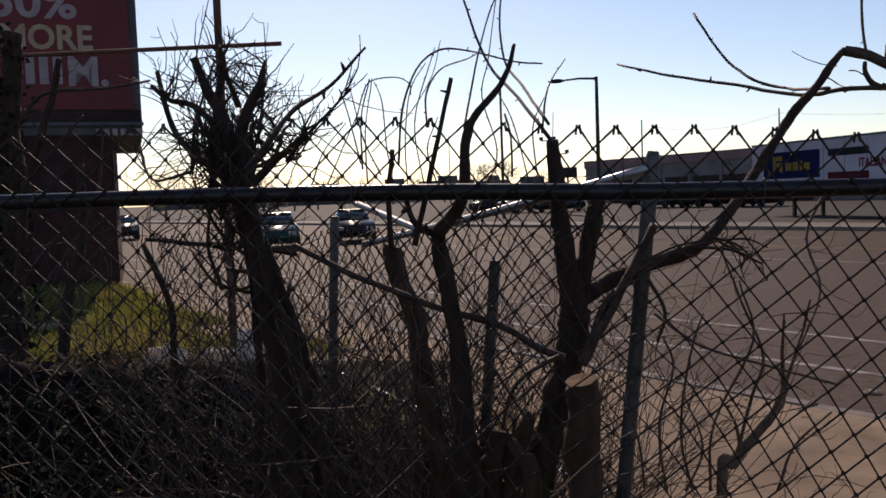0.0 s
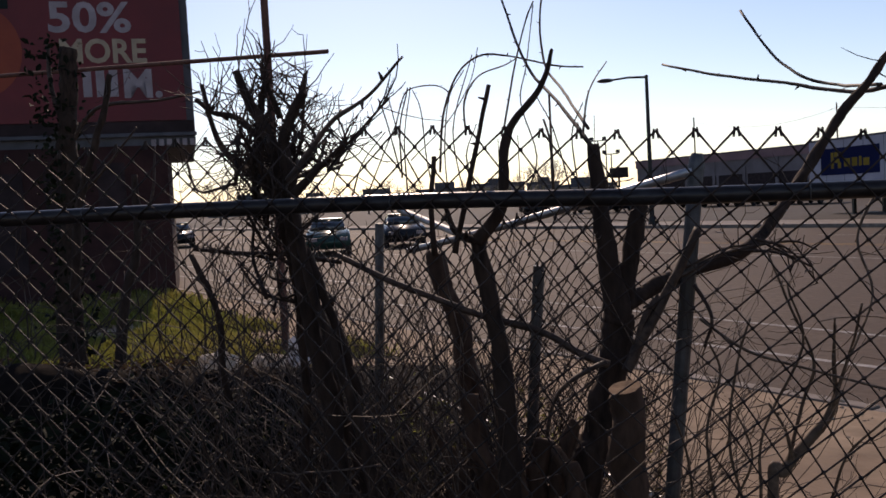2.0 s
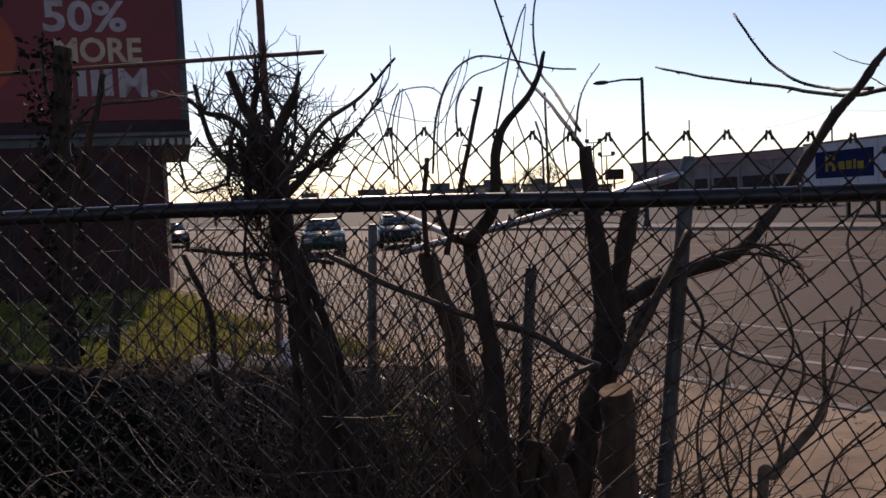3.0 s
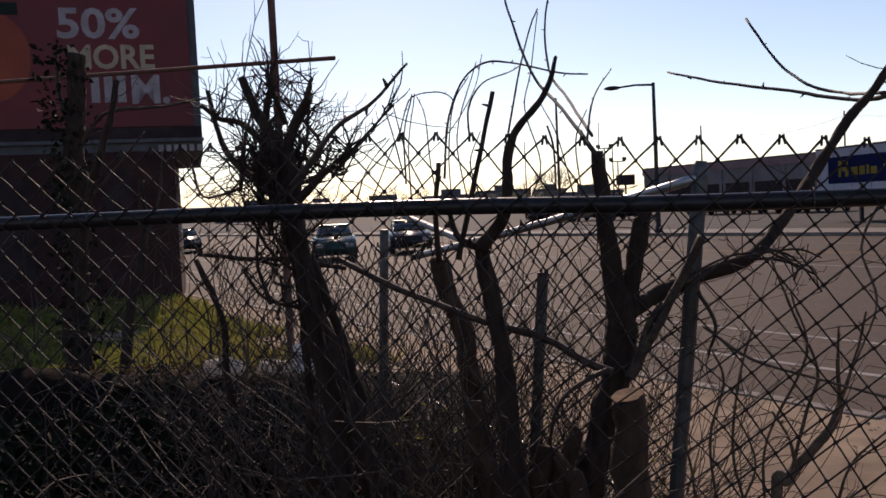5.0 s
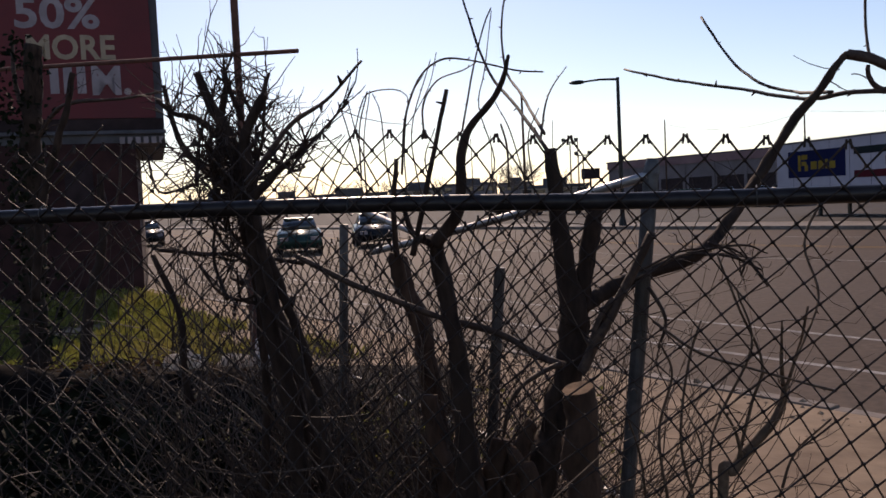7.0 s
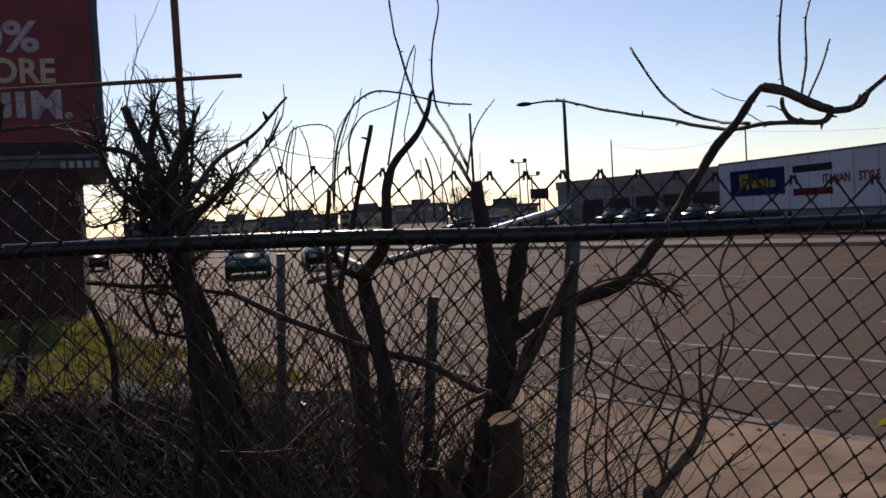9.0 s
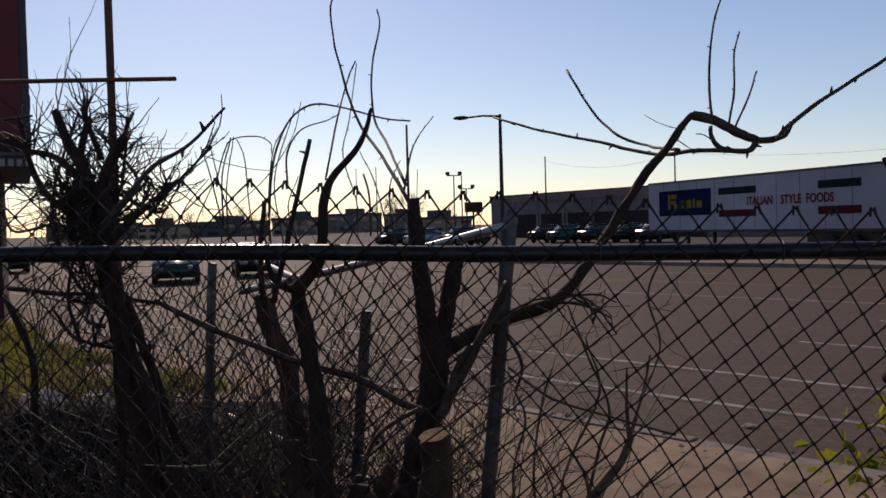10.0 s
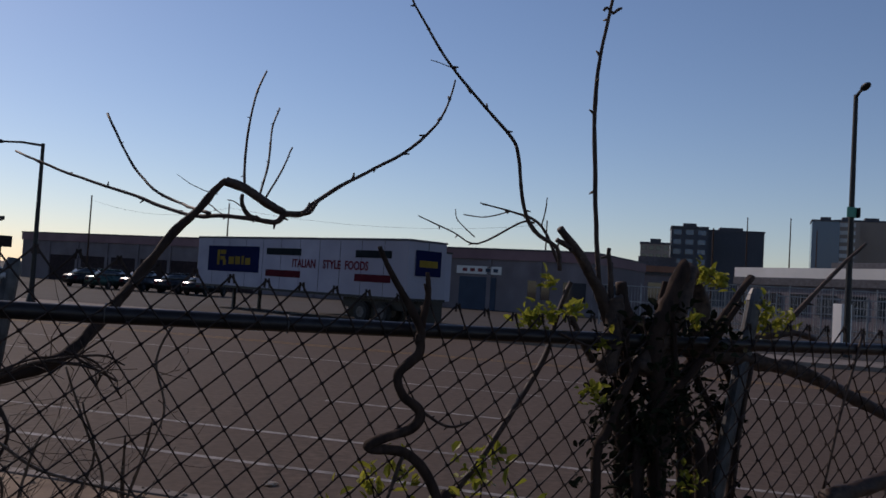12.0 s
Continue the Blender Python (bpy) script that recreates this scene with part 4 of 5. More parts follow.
bpy.context.view_layer.update()
twigs(pruned_bush, limb_ends(pruned_bush, ("limb",), 1.42), 520, 0.14, 0.0021, 0.62, 0.5, BARK)
twigs(pruned_bush, limb_ends(pruned_bush, ("limb",), 1.5), 70, 0.20, 0.0018, 0.75, 0.6, BARK_THIN)
twigs(corner_tree, limb_ends(corner_tree, ("limb", "twig")), 46, 0.14, 0.0018, 0.8, 0.0, BARK_THIN)
twigs(bramble, limb_ends(bramble, ("cane", "stem")), 50, 0.13, 0.0016, 0.9, 0.2, CANE)
twigs(leafing_shrub, limb_ends(leafing_shrub, ("stem",)), 40, 0.13, 0.0025, 0.7, 0.6, BARK_THIN)


# dense dry stems between the two fences
def thicket(name, label, region, count, height, r, seed, mat, lean=0.35, side=0.2):
    rnd = random.Random(seed)
    bm = bmesh.new()
    for i in range(count):
        x, y = rnd.uniform(*region[0]), rnd.uniform(*region[1])
        d = Vector((rnd.gauss(0, lean), rnd.gauss(0, lean), 1)).normalized()
        h = height * rnd.uniform(0.45, 1.1)
        pts, n = [Vector((x, y, -0.1))], 5
        for k in range(n):
            d = (d + Vector((rnd.gauss(0, 0.28), rnd.gauss(0, 0.25), rnd.gauss(-0.05, 0.18)))).normalized()
            pts.append(pts[-1] + d * h / n)
            if rnd.random() < 0.6:
                e = (d + Vector((rnd.gauss(0, 0.9), rnd.gauss(0, 0.7), rnd.gauss(0, 0.5)))).normalized()
                tube(bm, curve_points([pts[-1], pts[-1] + e * h * side * 0.6, pts[-1] + e * h * side + Vector((0, 0, rnd.uniform(-0.06, 0.08)))], 2), r * 0.6, r * 0.35, 3)
        tube(bm, curve_points(pts, 2), r * rnd.uniform(0.7, 1.7), r * 0.5, 4)
    ob = part(name, bm, mat)
    return tagged(ob, label, "thicket", kind="stuff")


thicket("thicket", "tangle of dry bare stems between the fences", ((-1.6, -0.2), (2.5, 3.9)), 680, 1.35, 0.0028, 5, BARK_THIN, 0.3, 0.24)
thicket("thicket", "dark tangle of brush on the shaded lot", ((-2.4, -0.5), (2.2, 4.2)), 330, 0.95, 0.0034, 6, BARK_THIN)
thicket("thicket", "sparse tall brush along the lot's edge", ((-5.5, -1.6), (3.6, 6.4)), 60, 1.2, 0.0045, 7, BARK_THIN)
thicket("thicket", "low dead brush on the leaf heap", ((-5.6, -1.9), (4.6, 6.2)), 170, 0.75, 0.004, 17, BARK_THIN, 0.6, 0.3)
thicket("thicket", "tall dark bare brush in front of the sign wall", ((-8.2, -5.0), (7.4, 9.6)), 34, 2.3, 0.008, 9, BARK_THIN, 0.16, 0.16)
thicket("thicket", "dark brush round the pruned bush", ((-1.9, -0.7), (2.2, 3.6)), 210, 1.6, 0.0032, 10, BARK_THIN)
thicket("thicket", "brown dry canes round the cut trunks", ((-0.95, -0.1), (2.4, 3.3)), 170, 1.6, 0.0030, 21, CANE, 0.2, 0.2)
thicket("thicket", "low dry weeds on the sandy verge", ((0.1, 1.2), (2.4, 4.0)), 34, 0.75, 0.0024, 8, CANE)


def leaves(name, mat, spots, size, seed, parent=None, label="", flat=0.0):
    """Small folded leaves, each of two halves, round the given spots."""
    rnd = random.Random(seed)
    verts, faces = [], []
    for c, radius, count in spots:
        for i in range(count):
            p = Vector(c) + Vector((rnd.gauss(0, 1), rnd.gauss(0, 1), rnd.gauss(0, 1) * (1 - flat))) * radius * 0.55
            rot = Euler((rnd.uniform(-1, 1) * (1 - flat * 0.6) + (0 if flat else 0.6), rnd.uniform(-1, 1) * (1 - flat * 0.6), rnd.uniform(0, 6.28))).to_matrix()
            s = size * rnd.uniform(0.5, 1.25)
            b = len(verts)
            for q in ((0, 0, 0), (0.28, 0.35, 0.14), (0.2, 0.75, 0.12), (0, 1, -0.05), (-0.2, 0.75, 0.12), (-0.28, 0.35, 0.14)):
                verts.append(p + rot @ (Vector(q) * s))
            faces += [(b, b + 1, b + 2, b + 3), (b, b + 3, b + 4, b + 5)]
    me = bpy.data.meshes.new(name)
    me.from_pydata([tuple(v) for v in verts], [], faces)
    me.materials.append(mat)
    ob = new(name, me)
    if parent:
        ob.parent = parent
        ob.matrix_parent_inverse = parent.matrix_world.inverted()
    ob["kind"] = "stuff"
    return tagged(ob, label)


tips = [((1.27, 2.0, 1.585), 0.032, 63), ((1.32, 2.0, 1.60), 0.023, 32), ((1.394, 2.0, 1.61), 0.026, 35), ((1.311, 2.0, 1.689), 0.017, 21), ((1.84, 2.0, 1.735), 0.026, 45), ((1.90, 2.0, 1.72), 0.026, 45),
        ((2.08, 2.0, 1.60), 0.040, 51), ((2.16, 2.0, 1.61), 0.035, 39), ((2.05, 2.0, 1.66), 0.029, 30), ((1.434, 1.95, 1.40), 0.035, 30), ((1.808, 2.0, 1.60), 0.029, 32), ((1.755, 1.93, 1.16), 0.035, 30), ((1.47, 1.95, 1.53), 0.029, 22)]
# inner leaves: the shrub's own shade is put into their dark colour
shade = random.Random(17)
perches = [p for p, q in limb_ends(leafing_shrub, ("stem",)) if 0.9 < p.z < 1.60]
leaves("shade_leaves", IVY_AND_SHADE_LEAF, [(shade.choice(perches), 0.06, 15) for k in range(95)], 0.034, 19, leafing_shrub, "inner leaves coloured dark as if in shade")
for a, b, r in (((1.60, 1.96, 1.46), (1.78, 1.98, 1.755), 0.034), ((1.50, 1.98, 1.45), (1.52, 1.99, 1.66), 0.03), ((1.72, 2.02, 1.45), (1.74, 2.03, 1.66), 0.03)):
    limb(leafing_shrub, "stub", [a, Vector(a).lerp(Vector(b), 0.5) + Vector((0.008, 0, 0)), b], r, r * 0.82)
leaves("leaves", LEAF, tips, 0.029, 11, leafing_shrub, "young yellow green leaves")
low = [((0.86, 2.03, 1.17), 0.05, 26), ((0.93, 2.05, 1.20), 0.05, 22), ((1.13, 2.04, 1.20), 0.05, 24), ((1.20, 2.05, 1.22), 0.04, 18), ((0.80, 2.0, 1.08), 0.10, 50), ((1.0, 2.0, 1.06), 0.12, 60), ((1.2, 2.0, 1.06), 0.12, 50)]
weeds = plant("climber", "low climber with fresh yellow green leaves on the fence", (1.0, 2.02, 0), "climber")
for a, b in (((0.98, 2.02, 0), (0.86, 2.03, 1.18)), ((1.02, 2.02, 0), (1.17, 2.04, 1.22)), ((1.0, 2.0, 0), (1.0, 2.0, 1.1))):
    limb(weeds, "stem", [a, Vector(a).lerp(Vector(b), 0.6) + Vector((0.04, 0, 0)), b], 0.006, 0.002)
leaves("leaves", LEAF, low, 0.038, 12, weeds, "fresh yellow green leaves")
rnd = random.Random(4)
litter_spots = [((rnd.uniform(-6, 0.3), rnd.uniform(2.2, 8.5), 0.03), 0.35, 26) for i in range(110)]
litter_spots = [s for s in litter_spots if Vector(s[0]).dot(N) < 3.2]
tagged(leaves("fallen_leaves", DEAD_LEAF, litter_spots, 0.06, 13, None, "brown fallen leaves on the ground", 0.85), category="leaves")
ivy_spots = [((rnd.uniform(-2.4, -0.2), rnd.uniform(3.2, 5.6), rnd.uniform(0.05, 0.3)), 0.22, 30) for i in range(34)]
tagged(leaves("ground_ivy", GRASS, ivy_spots, 0.05, 14, None, "dark green ground plants under the brush", 0.3), category="weeds")


def grass(name, label, count, us, ns, height, seed):
    rnd = random.Random(seed)
    verts, faces = [], []
    while len(faces) < count:
        u, n = rnd.uniform(*us), rnd.uniform(*ns)
        if noise.noise(Vector((u * 0.5, n * 0.5, 3))) < -0.12 + 0.3 * rnd.random() - 0.2:
            continue
        p = road(u, n, ground_height(u, n) - 0.01)
        a, h, w = rnd.uniform(0, 6.28), height * rnd.uniform(0.4, 1.3), rnd.uniform(0.006, 0.014)
        side, lean = Vector((math.cos(a), math.sin(a), 0)) * w, Vector((rnd.gauss(0, 0.4), rnd.gauss(0, 0.4), 1)) * h
        b = len(verts)
        verts += [tuple(p - side), tuple(p + side), tuple(p + lean * 0.6 + side * 0.7), tuple(p + lean + Vector((rnd.gauss(0, 0.3), rnd.gauss(0, 0.3), -0.1)) * h * 0.5)]
        faces.append((b, b + 1, b + 2, b + 3))
    me = bpy.data.meshes.new(name)
    me.from_pydata(verts, [], faces)
    me.materials.append(GRASS)
    return tagged(new(name, me), label, "grass", kind="stuff")


grass("grass", "patchy sunlit green grass on the verge", 76000, (-21, -7.2), (-2.2, 5.2), 0.15, 21)
grass("grass", "tall weeds at the foot of the sign wall", 7000, (-20.5, -16.0), (-0.5, 5.6), 0.24, 24)
grass("grass", "sparse lit weeds before the leaf heap", 1500, (-5.0, -3.0), (0.6, 2.4), 0.22, 23)
grass("grass", "sparse grass tufts at the foot of the fence", 2600, (-2.0, 3.2), (0.5, 3.2), 0.16, 22)

# heap of dead leaves and brush between the lot and the grass
def heap_height(x, y):
    left = min(1, max(0, (-1.75 - x) / 0.7))
    crest = (0.43 + 0.11 * min(2.4, max(0, -2.6 - x))) * left
    y0 = 5.75 - 0.42 * max(0, -2.6 - x)
    fall = max(0, 1 - (y0 - y) / 0.95) if y < y0 else max(0, 1 - (y - y0) / 2.2)
    rise = fall * fall * (3 - 2 * fall)
    return crest * rise + 0.09 * noise.noise(Vector((x * 1.7, y * 1.7, 2))) * rise + 0.04 * noise.noise(Vector((x * 5, y * 5, 7))) * rise


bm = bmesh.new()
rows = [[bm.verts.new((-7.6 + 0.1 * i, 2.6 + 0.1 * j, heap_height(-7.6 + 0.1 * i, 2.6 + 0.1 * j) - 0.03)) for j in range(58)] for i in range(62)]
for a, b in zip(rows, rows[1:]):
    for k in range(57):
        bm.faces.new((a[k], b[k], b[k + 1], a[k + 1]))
tagged(part("leaf_heap", bm, SHADED_HEAP, smooth=True), "heap of leaf mould and dead brush, coloured dark for shade", "ground", kind="structure")
rnd = random.Random(51)
heap_spots = []
for i in range(130):
    x, y = rnd.uniform(-5.6, -1.9), rnd.uniform(3.6, 6.6)
    if heap_height(x, y) > 0.05:
        heap_spots.append(((x, y, heap_height(x, y)), 0.2, 22))
tagged(leaves("fallen_leaves", DEAD_LEAF, heap_spots, 0.055, 52, None, "brown dead leaves on the dark heap", 0.8), category="leaves")

# dense undergrowth added to darken the lot; shade is put into its leaf colour
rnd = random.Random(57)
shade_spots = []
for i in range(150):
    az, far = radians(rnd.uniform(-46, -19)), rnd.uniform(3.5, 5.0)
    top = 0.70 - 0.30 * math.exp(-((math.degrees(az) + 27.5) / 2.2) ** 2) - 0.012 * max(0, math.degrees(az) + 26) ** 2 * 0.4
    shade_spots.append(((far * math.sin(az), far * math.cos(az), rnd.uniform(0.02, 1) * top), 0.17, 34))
tagged(leaves("undergrowth", IVY_AND_SHADE_LEAF, shade_spots, 0.075, 58, None, "dense undergrowth and dead leaves coloured dark to stand for shade", 0.1), category="undergrowth")

# stones and crumbs along the kerb
rnd = random.Random(33)
verts, faces = [], []
ball = [Vector(q) for q in ((1, 0, 0), (-1, 0, 0), (0, 1, 0), (0, -1, 0), (0, 0, 0.8), (0, 0, -0.6))]
for i in range(900):
    u, n = rnd.uniform(-14, 9), rnd.choice((rnd.gauss(6.62, 0.09), rnd.uniform(3.0, 6.3), rnd.gauss(6.2, 0.15)))
    z = -0.345 if n > 6.52 else ground_height(u, min(n, 6.3))
    if 6.34 < n < 6.52:
        z = -0.18
    s = rnd.uniform(0.006, 0.028) if rnd.random() < 0.9 else rnd.uniform(0.03, 0.06)
    k = len(verts)
    verts += [tuple(road(u, n, z) + Vector((q.x * rnd.uniform(0.6, 1.3), q.y * rnd.uniform(0.6, 1.3), q.z * rnd.uniform(0.5, 1))) * s) for q in ball]
    faces += [(k + p, k + q, k + r) for p, q, r in ((0, 2, 4), (2, 1, 4), (1, 3, 4), (3, 0, 4), (2, 0, 5), (1, 2, 5), (3, 1, 5), (0, 3, 5))]
me = bpy.data.meshes.new("gravel")
me.from_pydata(verts, [], faces)
me.materials.append(SAND)
tagged(new("gravel", me), "loose stones and soil crumbs along the kerb", "gravel", kind="stuff")

# ---- litter ----
def crumpled(name, label, place, size, mat, seed):
    bm = bmesh.new()
    bmesh.ops.create_icosphere(bm, subdivisions=3, radius=1)
    for v in bm.verts:
        k = 1 + 0.55 * noise.noise(v.co * 1.9 + Vector((seed, 0, 0))) + 0.2 * noise.noise(v.co * 6 + Vector((0, seed, 0)))
        v.co = Vector((v.co.x * size[0], v.co.y * size[1], max(-0.35, v.co.z) * size[2])) * k
    ob = part(name, bm, mat)
    ob.location = place
    return tagged(ob, label, "litter")


crumpled("paper_sack", "pale crumpled paper sack on the leaf heap", (-3.12, 5.62, heap_height(-3.12, 5.62) + 0.06), (0.15, 0.09, 0.085), PAPER, 1)
crumpled("paper_sack", "torn pale sack lying on the leaf heap", (-2.80, 5.76, heap_height(-2.80, 5.76) + 0.06), (0.13, 0.08, 0.06), PAPER, 2)
crumpled("plastic_bag", "white plastic bag caught at the bush", (-2.60, 5.86, heap_height(-2.60, 5.86) + 0.06), (0.12, 0.09, 0.14), BAG, 3)
crumpled("paper_scrap", "white paper scrap lying on the asphalt", (2.25, 8.35, -0.33), (0.07, 0.04, 0.02), PAPER, 9)
crumpled("plastic_bag", "white plastic scrap in the dark brush", (-2.05, 6.3, 0.05), (0.08, 0.07, 0.06), BAG, 4)
crumpled("plastic_bag", "small white scrap on the shaded ground", (-2.6, 4.1, 0.05), (0.06, 0.06, 0.05), BAG, 6)

# ---- pole with a cross bar ----
frame_pole = thing("sign_pole", "rusty steel pole with a long cross bar", (-4.4, 9.6, -0.1), "pole")
part("pole", tube(bmesh.new(), [(-4.4, 9.6, -0.3), (-4.4, 9.6, 2), (-4.39, 9.6, 8.5)], 0.048, 0.042, 12), RUSTY, frame_pole)
part("cross_bar", tube(bmesh.new(), [(-8.3, 9.53, 3.45), (-6, 9.53, 3.40), (-3.62, 9.53, 3.345)], 0.026, 0.026, 8), RUSTY, frame_pole, "thin dark cross bar")

# ---- sign wall of the shop beside the road ----
CORNER = Vector((-9.69, 17.3, 0))
WALL = Matrix(((-0.866, -0.5, 0, CORNER.x), (-0.5, 0.866, 0, CORNER.y), (0, 0, 1, 0), (0, 0, 0, 1)))
shop = thing("shop_building", "dark brick shop building with a large faded red painted sign wall", CORNER, "building")
part("wall", slab((0.62, 0, -0.3), (14, 7, 3.1), WALL), BRICK_RED, shop, "dull dark red lower wall")
part("upper_wall", slab((0, 0.02, 3.1), (14, 7, 6.75), WALL), EDGE_GREY, shop, "grey upper storey")
part("sign_panel", slab((0.16, -0.05, 3.62), (13.8, 0.015, 6.65), WALL), SIGN_RED, shop, "faded red painted sign panel")
part("ledge", slab((-0.03, -0.10, 3.28), (14, 0.0, 3.36), WALL, 0.01), EDGE_GREY, shop, "thin grey ledge under the sign")
part("sign_band", slab((0.0, -0.03, 3.37), (13.8, 0.018, 3.61), WALL), DARK_WALL, shop, "dark band under the sign")
part("roof_edge", slab((-0.02, -0.08, 6.75), (14.1, 7.1, 6.88), WALL), EDGE_GREY, shop)
for lo, hi in (((1.5, 1.5), (2.05, 2.75)), ((2.5, 1.2), (3.1, 2.6)), ((3.5, 0.5), (4.6, 2.6))):
    window = part("window", slab((lo[0], -0.03, lo[1]), (hi[0], 0.05, hi[1]), WALL), DARK_WALL, shop, "dark frame of a grimy window")
    part("pane", slab((lo[0] + 0.08, -0.036, lo[1] + 0.08), (hi[0] - 0.08, -0.031, hi[1] - 0.08), WALL), DARK_WALL, window, "grimy dark pane")


def sign_at(s, z):
    return WALL @ Matrix.Translation((s, -0.055, z)) @ Matrix(((-1, 0, 0, 0), (0, 0, -1, 0), (0, 1, 0, 0), (0, 0, 0, 1)))


text(shop, "lettering", "50%", 0.86, sign_at(2.80, 5.50) @ Matrix.Diagonal((1.14, 1, 1, 1)), LETTER, "white painted sign lettering", 0.022)
text(shop, "lettering", "MORE", 0.69, sign_at(2.62, 4.86) @ Matrix.Diagonal((0.93, 1, 1, 1)), CREAM_LETTER, "cream painted sign lettering", 0.018)
text(shop, "lettering", "M.", 0.82, sign_at(1.42, 4.13) @ Matrix.Diagonal((1.0, 1, 1, 1)), LETTER, "white painted sign lettering", 0.025)
for s in (1.5, 1.76, 2.02):
    part("bar", slab((s, -0.056, 4.14), (s + 0.17, -0.051, 4.70), WALL), LETTER, shop, "white illegible lettering")
for i in range(6):
    part("bar", slab((0.02 + 0.16 * i, -0.05, 3.08), (0.12 + 0.16 * i, 0.019, 3.22), WALL), LETTER, shop, "pale illegible small lettering")
bm = bmesh.new()
bmesh.ops.create_circle(bm, cap_ends=True, radius=1, segments=32)
bmesh.ops.transform(bm, matrix=WALL @ Matrix.Translation((4.15, -0.057, 5.1)) @ Matrix.Diagonal((0.85, 1, 0.95, 1)) @ pose(0, 0, 0, 90), verts=bm.verts)
part("painted_shape", bm, SIGN_ORANGE, shop, "faded orange red round painted shape")
part("painted_shape", slab((3.5, -0.062, 5.95), (4.3, -0.053, 6.2), WALL, 0.002), SIGN_GREEN, shop, "dark green painted leaf shape")

# ivy clad dead trunk before the sign wall
ivy_trunk = plant("dead_tree", "dark ivy clad dead trunk standing before the sign", (-4.86, 6.46, 0.3), "tree")
limb(ivy_trunk, "trunk", [(-4.94, 6.44, 0.25), (-4.93, 6.45, 0.9), (-4.86, 6.48, 1.6), (-4.85, 6.5, 2.3), (-4.80, 6.54, 3.02)], 0.11, 0.07)
limb(ivy_trunk, "branch", [(-4.84, 6.5, 2.35), (-4.98, 6.52, 2.65), (-5.02, 6.55, 3.1)], 0.03, 0.012)
limb(ivy_trunk, "branch", [(-4.85, 6.5, 2.2), (-4.55, 6.5, 2.5), (-4.05, 6.5, 2.52), (-3.6, 6.5, 2.56)], 0.02, 0.009)
limb(ivy_trunk, "branch", [(-4.86, 6.48, 1.7), (-4.5, 6.4, 1.95), (-4.1, 6.35, 2.3)], 0.018, 0.007)
leaves("leaves", IVY_AND_SHADE_LEAF, [((-4.9 + 0.04 * math.sin(k * 2.1), 6.44 + 0.05 * math.cos(k * 1.7), 0.5 + 0.095 * k), 0.16, 26) for k in range(27)], 0.07, 61, ivy_trunk, "dark ivy leaves")
side_trunk = plant("dead_tree", "thin dark leaning dead trunk on the leaf heap", (-4.06, 5.84, 0.4), "tree")
limb(side_trunk, "trunk", [(-4.08, 5.84, 0.3), (-4.02, 5.88, 0.9), (-3.91, 5.94, 1.36), (-3.9, 5.96, 1.9)], 0.045, 0.022)
limb(side_trunk, "branch", [(-3.91, 5.94, 1.4), (-3.75, 5.95, 1.75), (-3.7, 5.95, 2.1)], 0.015, 0.006)

# ---- lamp posts ----
def street_lamp(label, foot, height, arm, r):
    ob = thing("street_lamp", label, foot, "street lamp", "street lamps")
    x, y, z = foot
    part("pole", tube(bmesh.new(), [(x, y, z), (x, y, z + height * 0.5), (x, y, z + height)], r * 1.25, r * 0.8, 10), DARK_STEEL, ob)
    part("base", tube(bmesh.new(), [(x, y, z), (x, y, z + 0.25), (x, y, z + 0.4)], r * 2.2, r * 1.3, 10), DARK_STEEL, ob)
    a = Vector(arm)
    top = Vector((x, y, z + height - 0.1))
    part("arm", tube(bmesh.new(), [top, top + a * 0.5 + Vector((0, 0, 0.06)), top + a], r * 0.6, r * 0.45, 8), DARK_STEEL, ob)
    bm = bmesh.new()
    bmesh.ops.create_uvsphere(bm, u_segments=12, v_segments=8, radius=1)
    d = a.normalized()
    m = Matrix.Translation(top + a + d * 0.25) @ d.to_track_quat("X", "Z").to_matrix().to_4x4() @ Matrix.Diagonal((0.42, 0.17, 0.11, 1))
    bmesh.ops.transform(bm, matrix=m, verts=bm.verts)
    part("lamp_head", bm, DARK_STEEL, ob, smooth=True)
    return ob


street_lamp("dark steel street lamp with a single arm across the road", (-0.2, 45, -0.2), 7.45, (-1.75, -0.3, -0.05), 0.10)
right_lamp = street_lamp("tall dark street lamp with a green street sign", (29.2, 24.6, -0.2), 10.5, (-0.5, -0.75, 0.12), 0.11)
part("street_sign", slab((28.75, 24.4, 5.35), (29.25, 24.44, 5.75), None, 0.01), GREEN_SIGN, right_lamp, "green street sign")
part("street_sign", slab((29.3, 24.3, 5.35), (29.36, 24.9, 5.75), None, 0.01), DARK_STEEL, right_lamp, "back of a street sign")

# ---- parked trailer ----
TL, TR = Vector((8.05, 50.0, 0)), Vector((14.65, 35.2, 0))
tx = (TR - TL).normalized()
ty = Vector((-tx.y, tx.x, 0))
TM = Matrix(((tx.x, ty.x, 0, TL.x), (tx.y, ty.y, 0, TL.y), (0, 0, 1, 0), (0, 0, 0, 1)))
L = (TR - TL).length
trailer = thing("semi_trailer", "long white box trailer with blue and striped panels", TL, "trailer")
part("box", slab((0, 0, 1.0), (L, 2.55, 3.62), TM, 0.04), TRAILER_WHITE, trailer)
part("top_edge", slab((-0.02, -0.02, 3.56), (L + 0.02, 2.57, 3.66), TM), EDGE_GREY, trailer)
part("bottom_edge", slab((-0.02, -0.02, 0.92), (L + 0.02, 2.57, 1.04), TM), DARK_STEEL, trailer)
part("blue_panel", slab((1.04, -0.012, 1.79), (5.6, -0.006, 3.15), TM), BLUE, trailer, "blue panel with a yellow emblem")
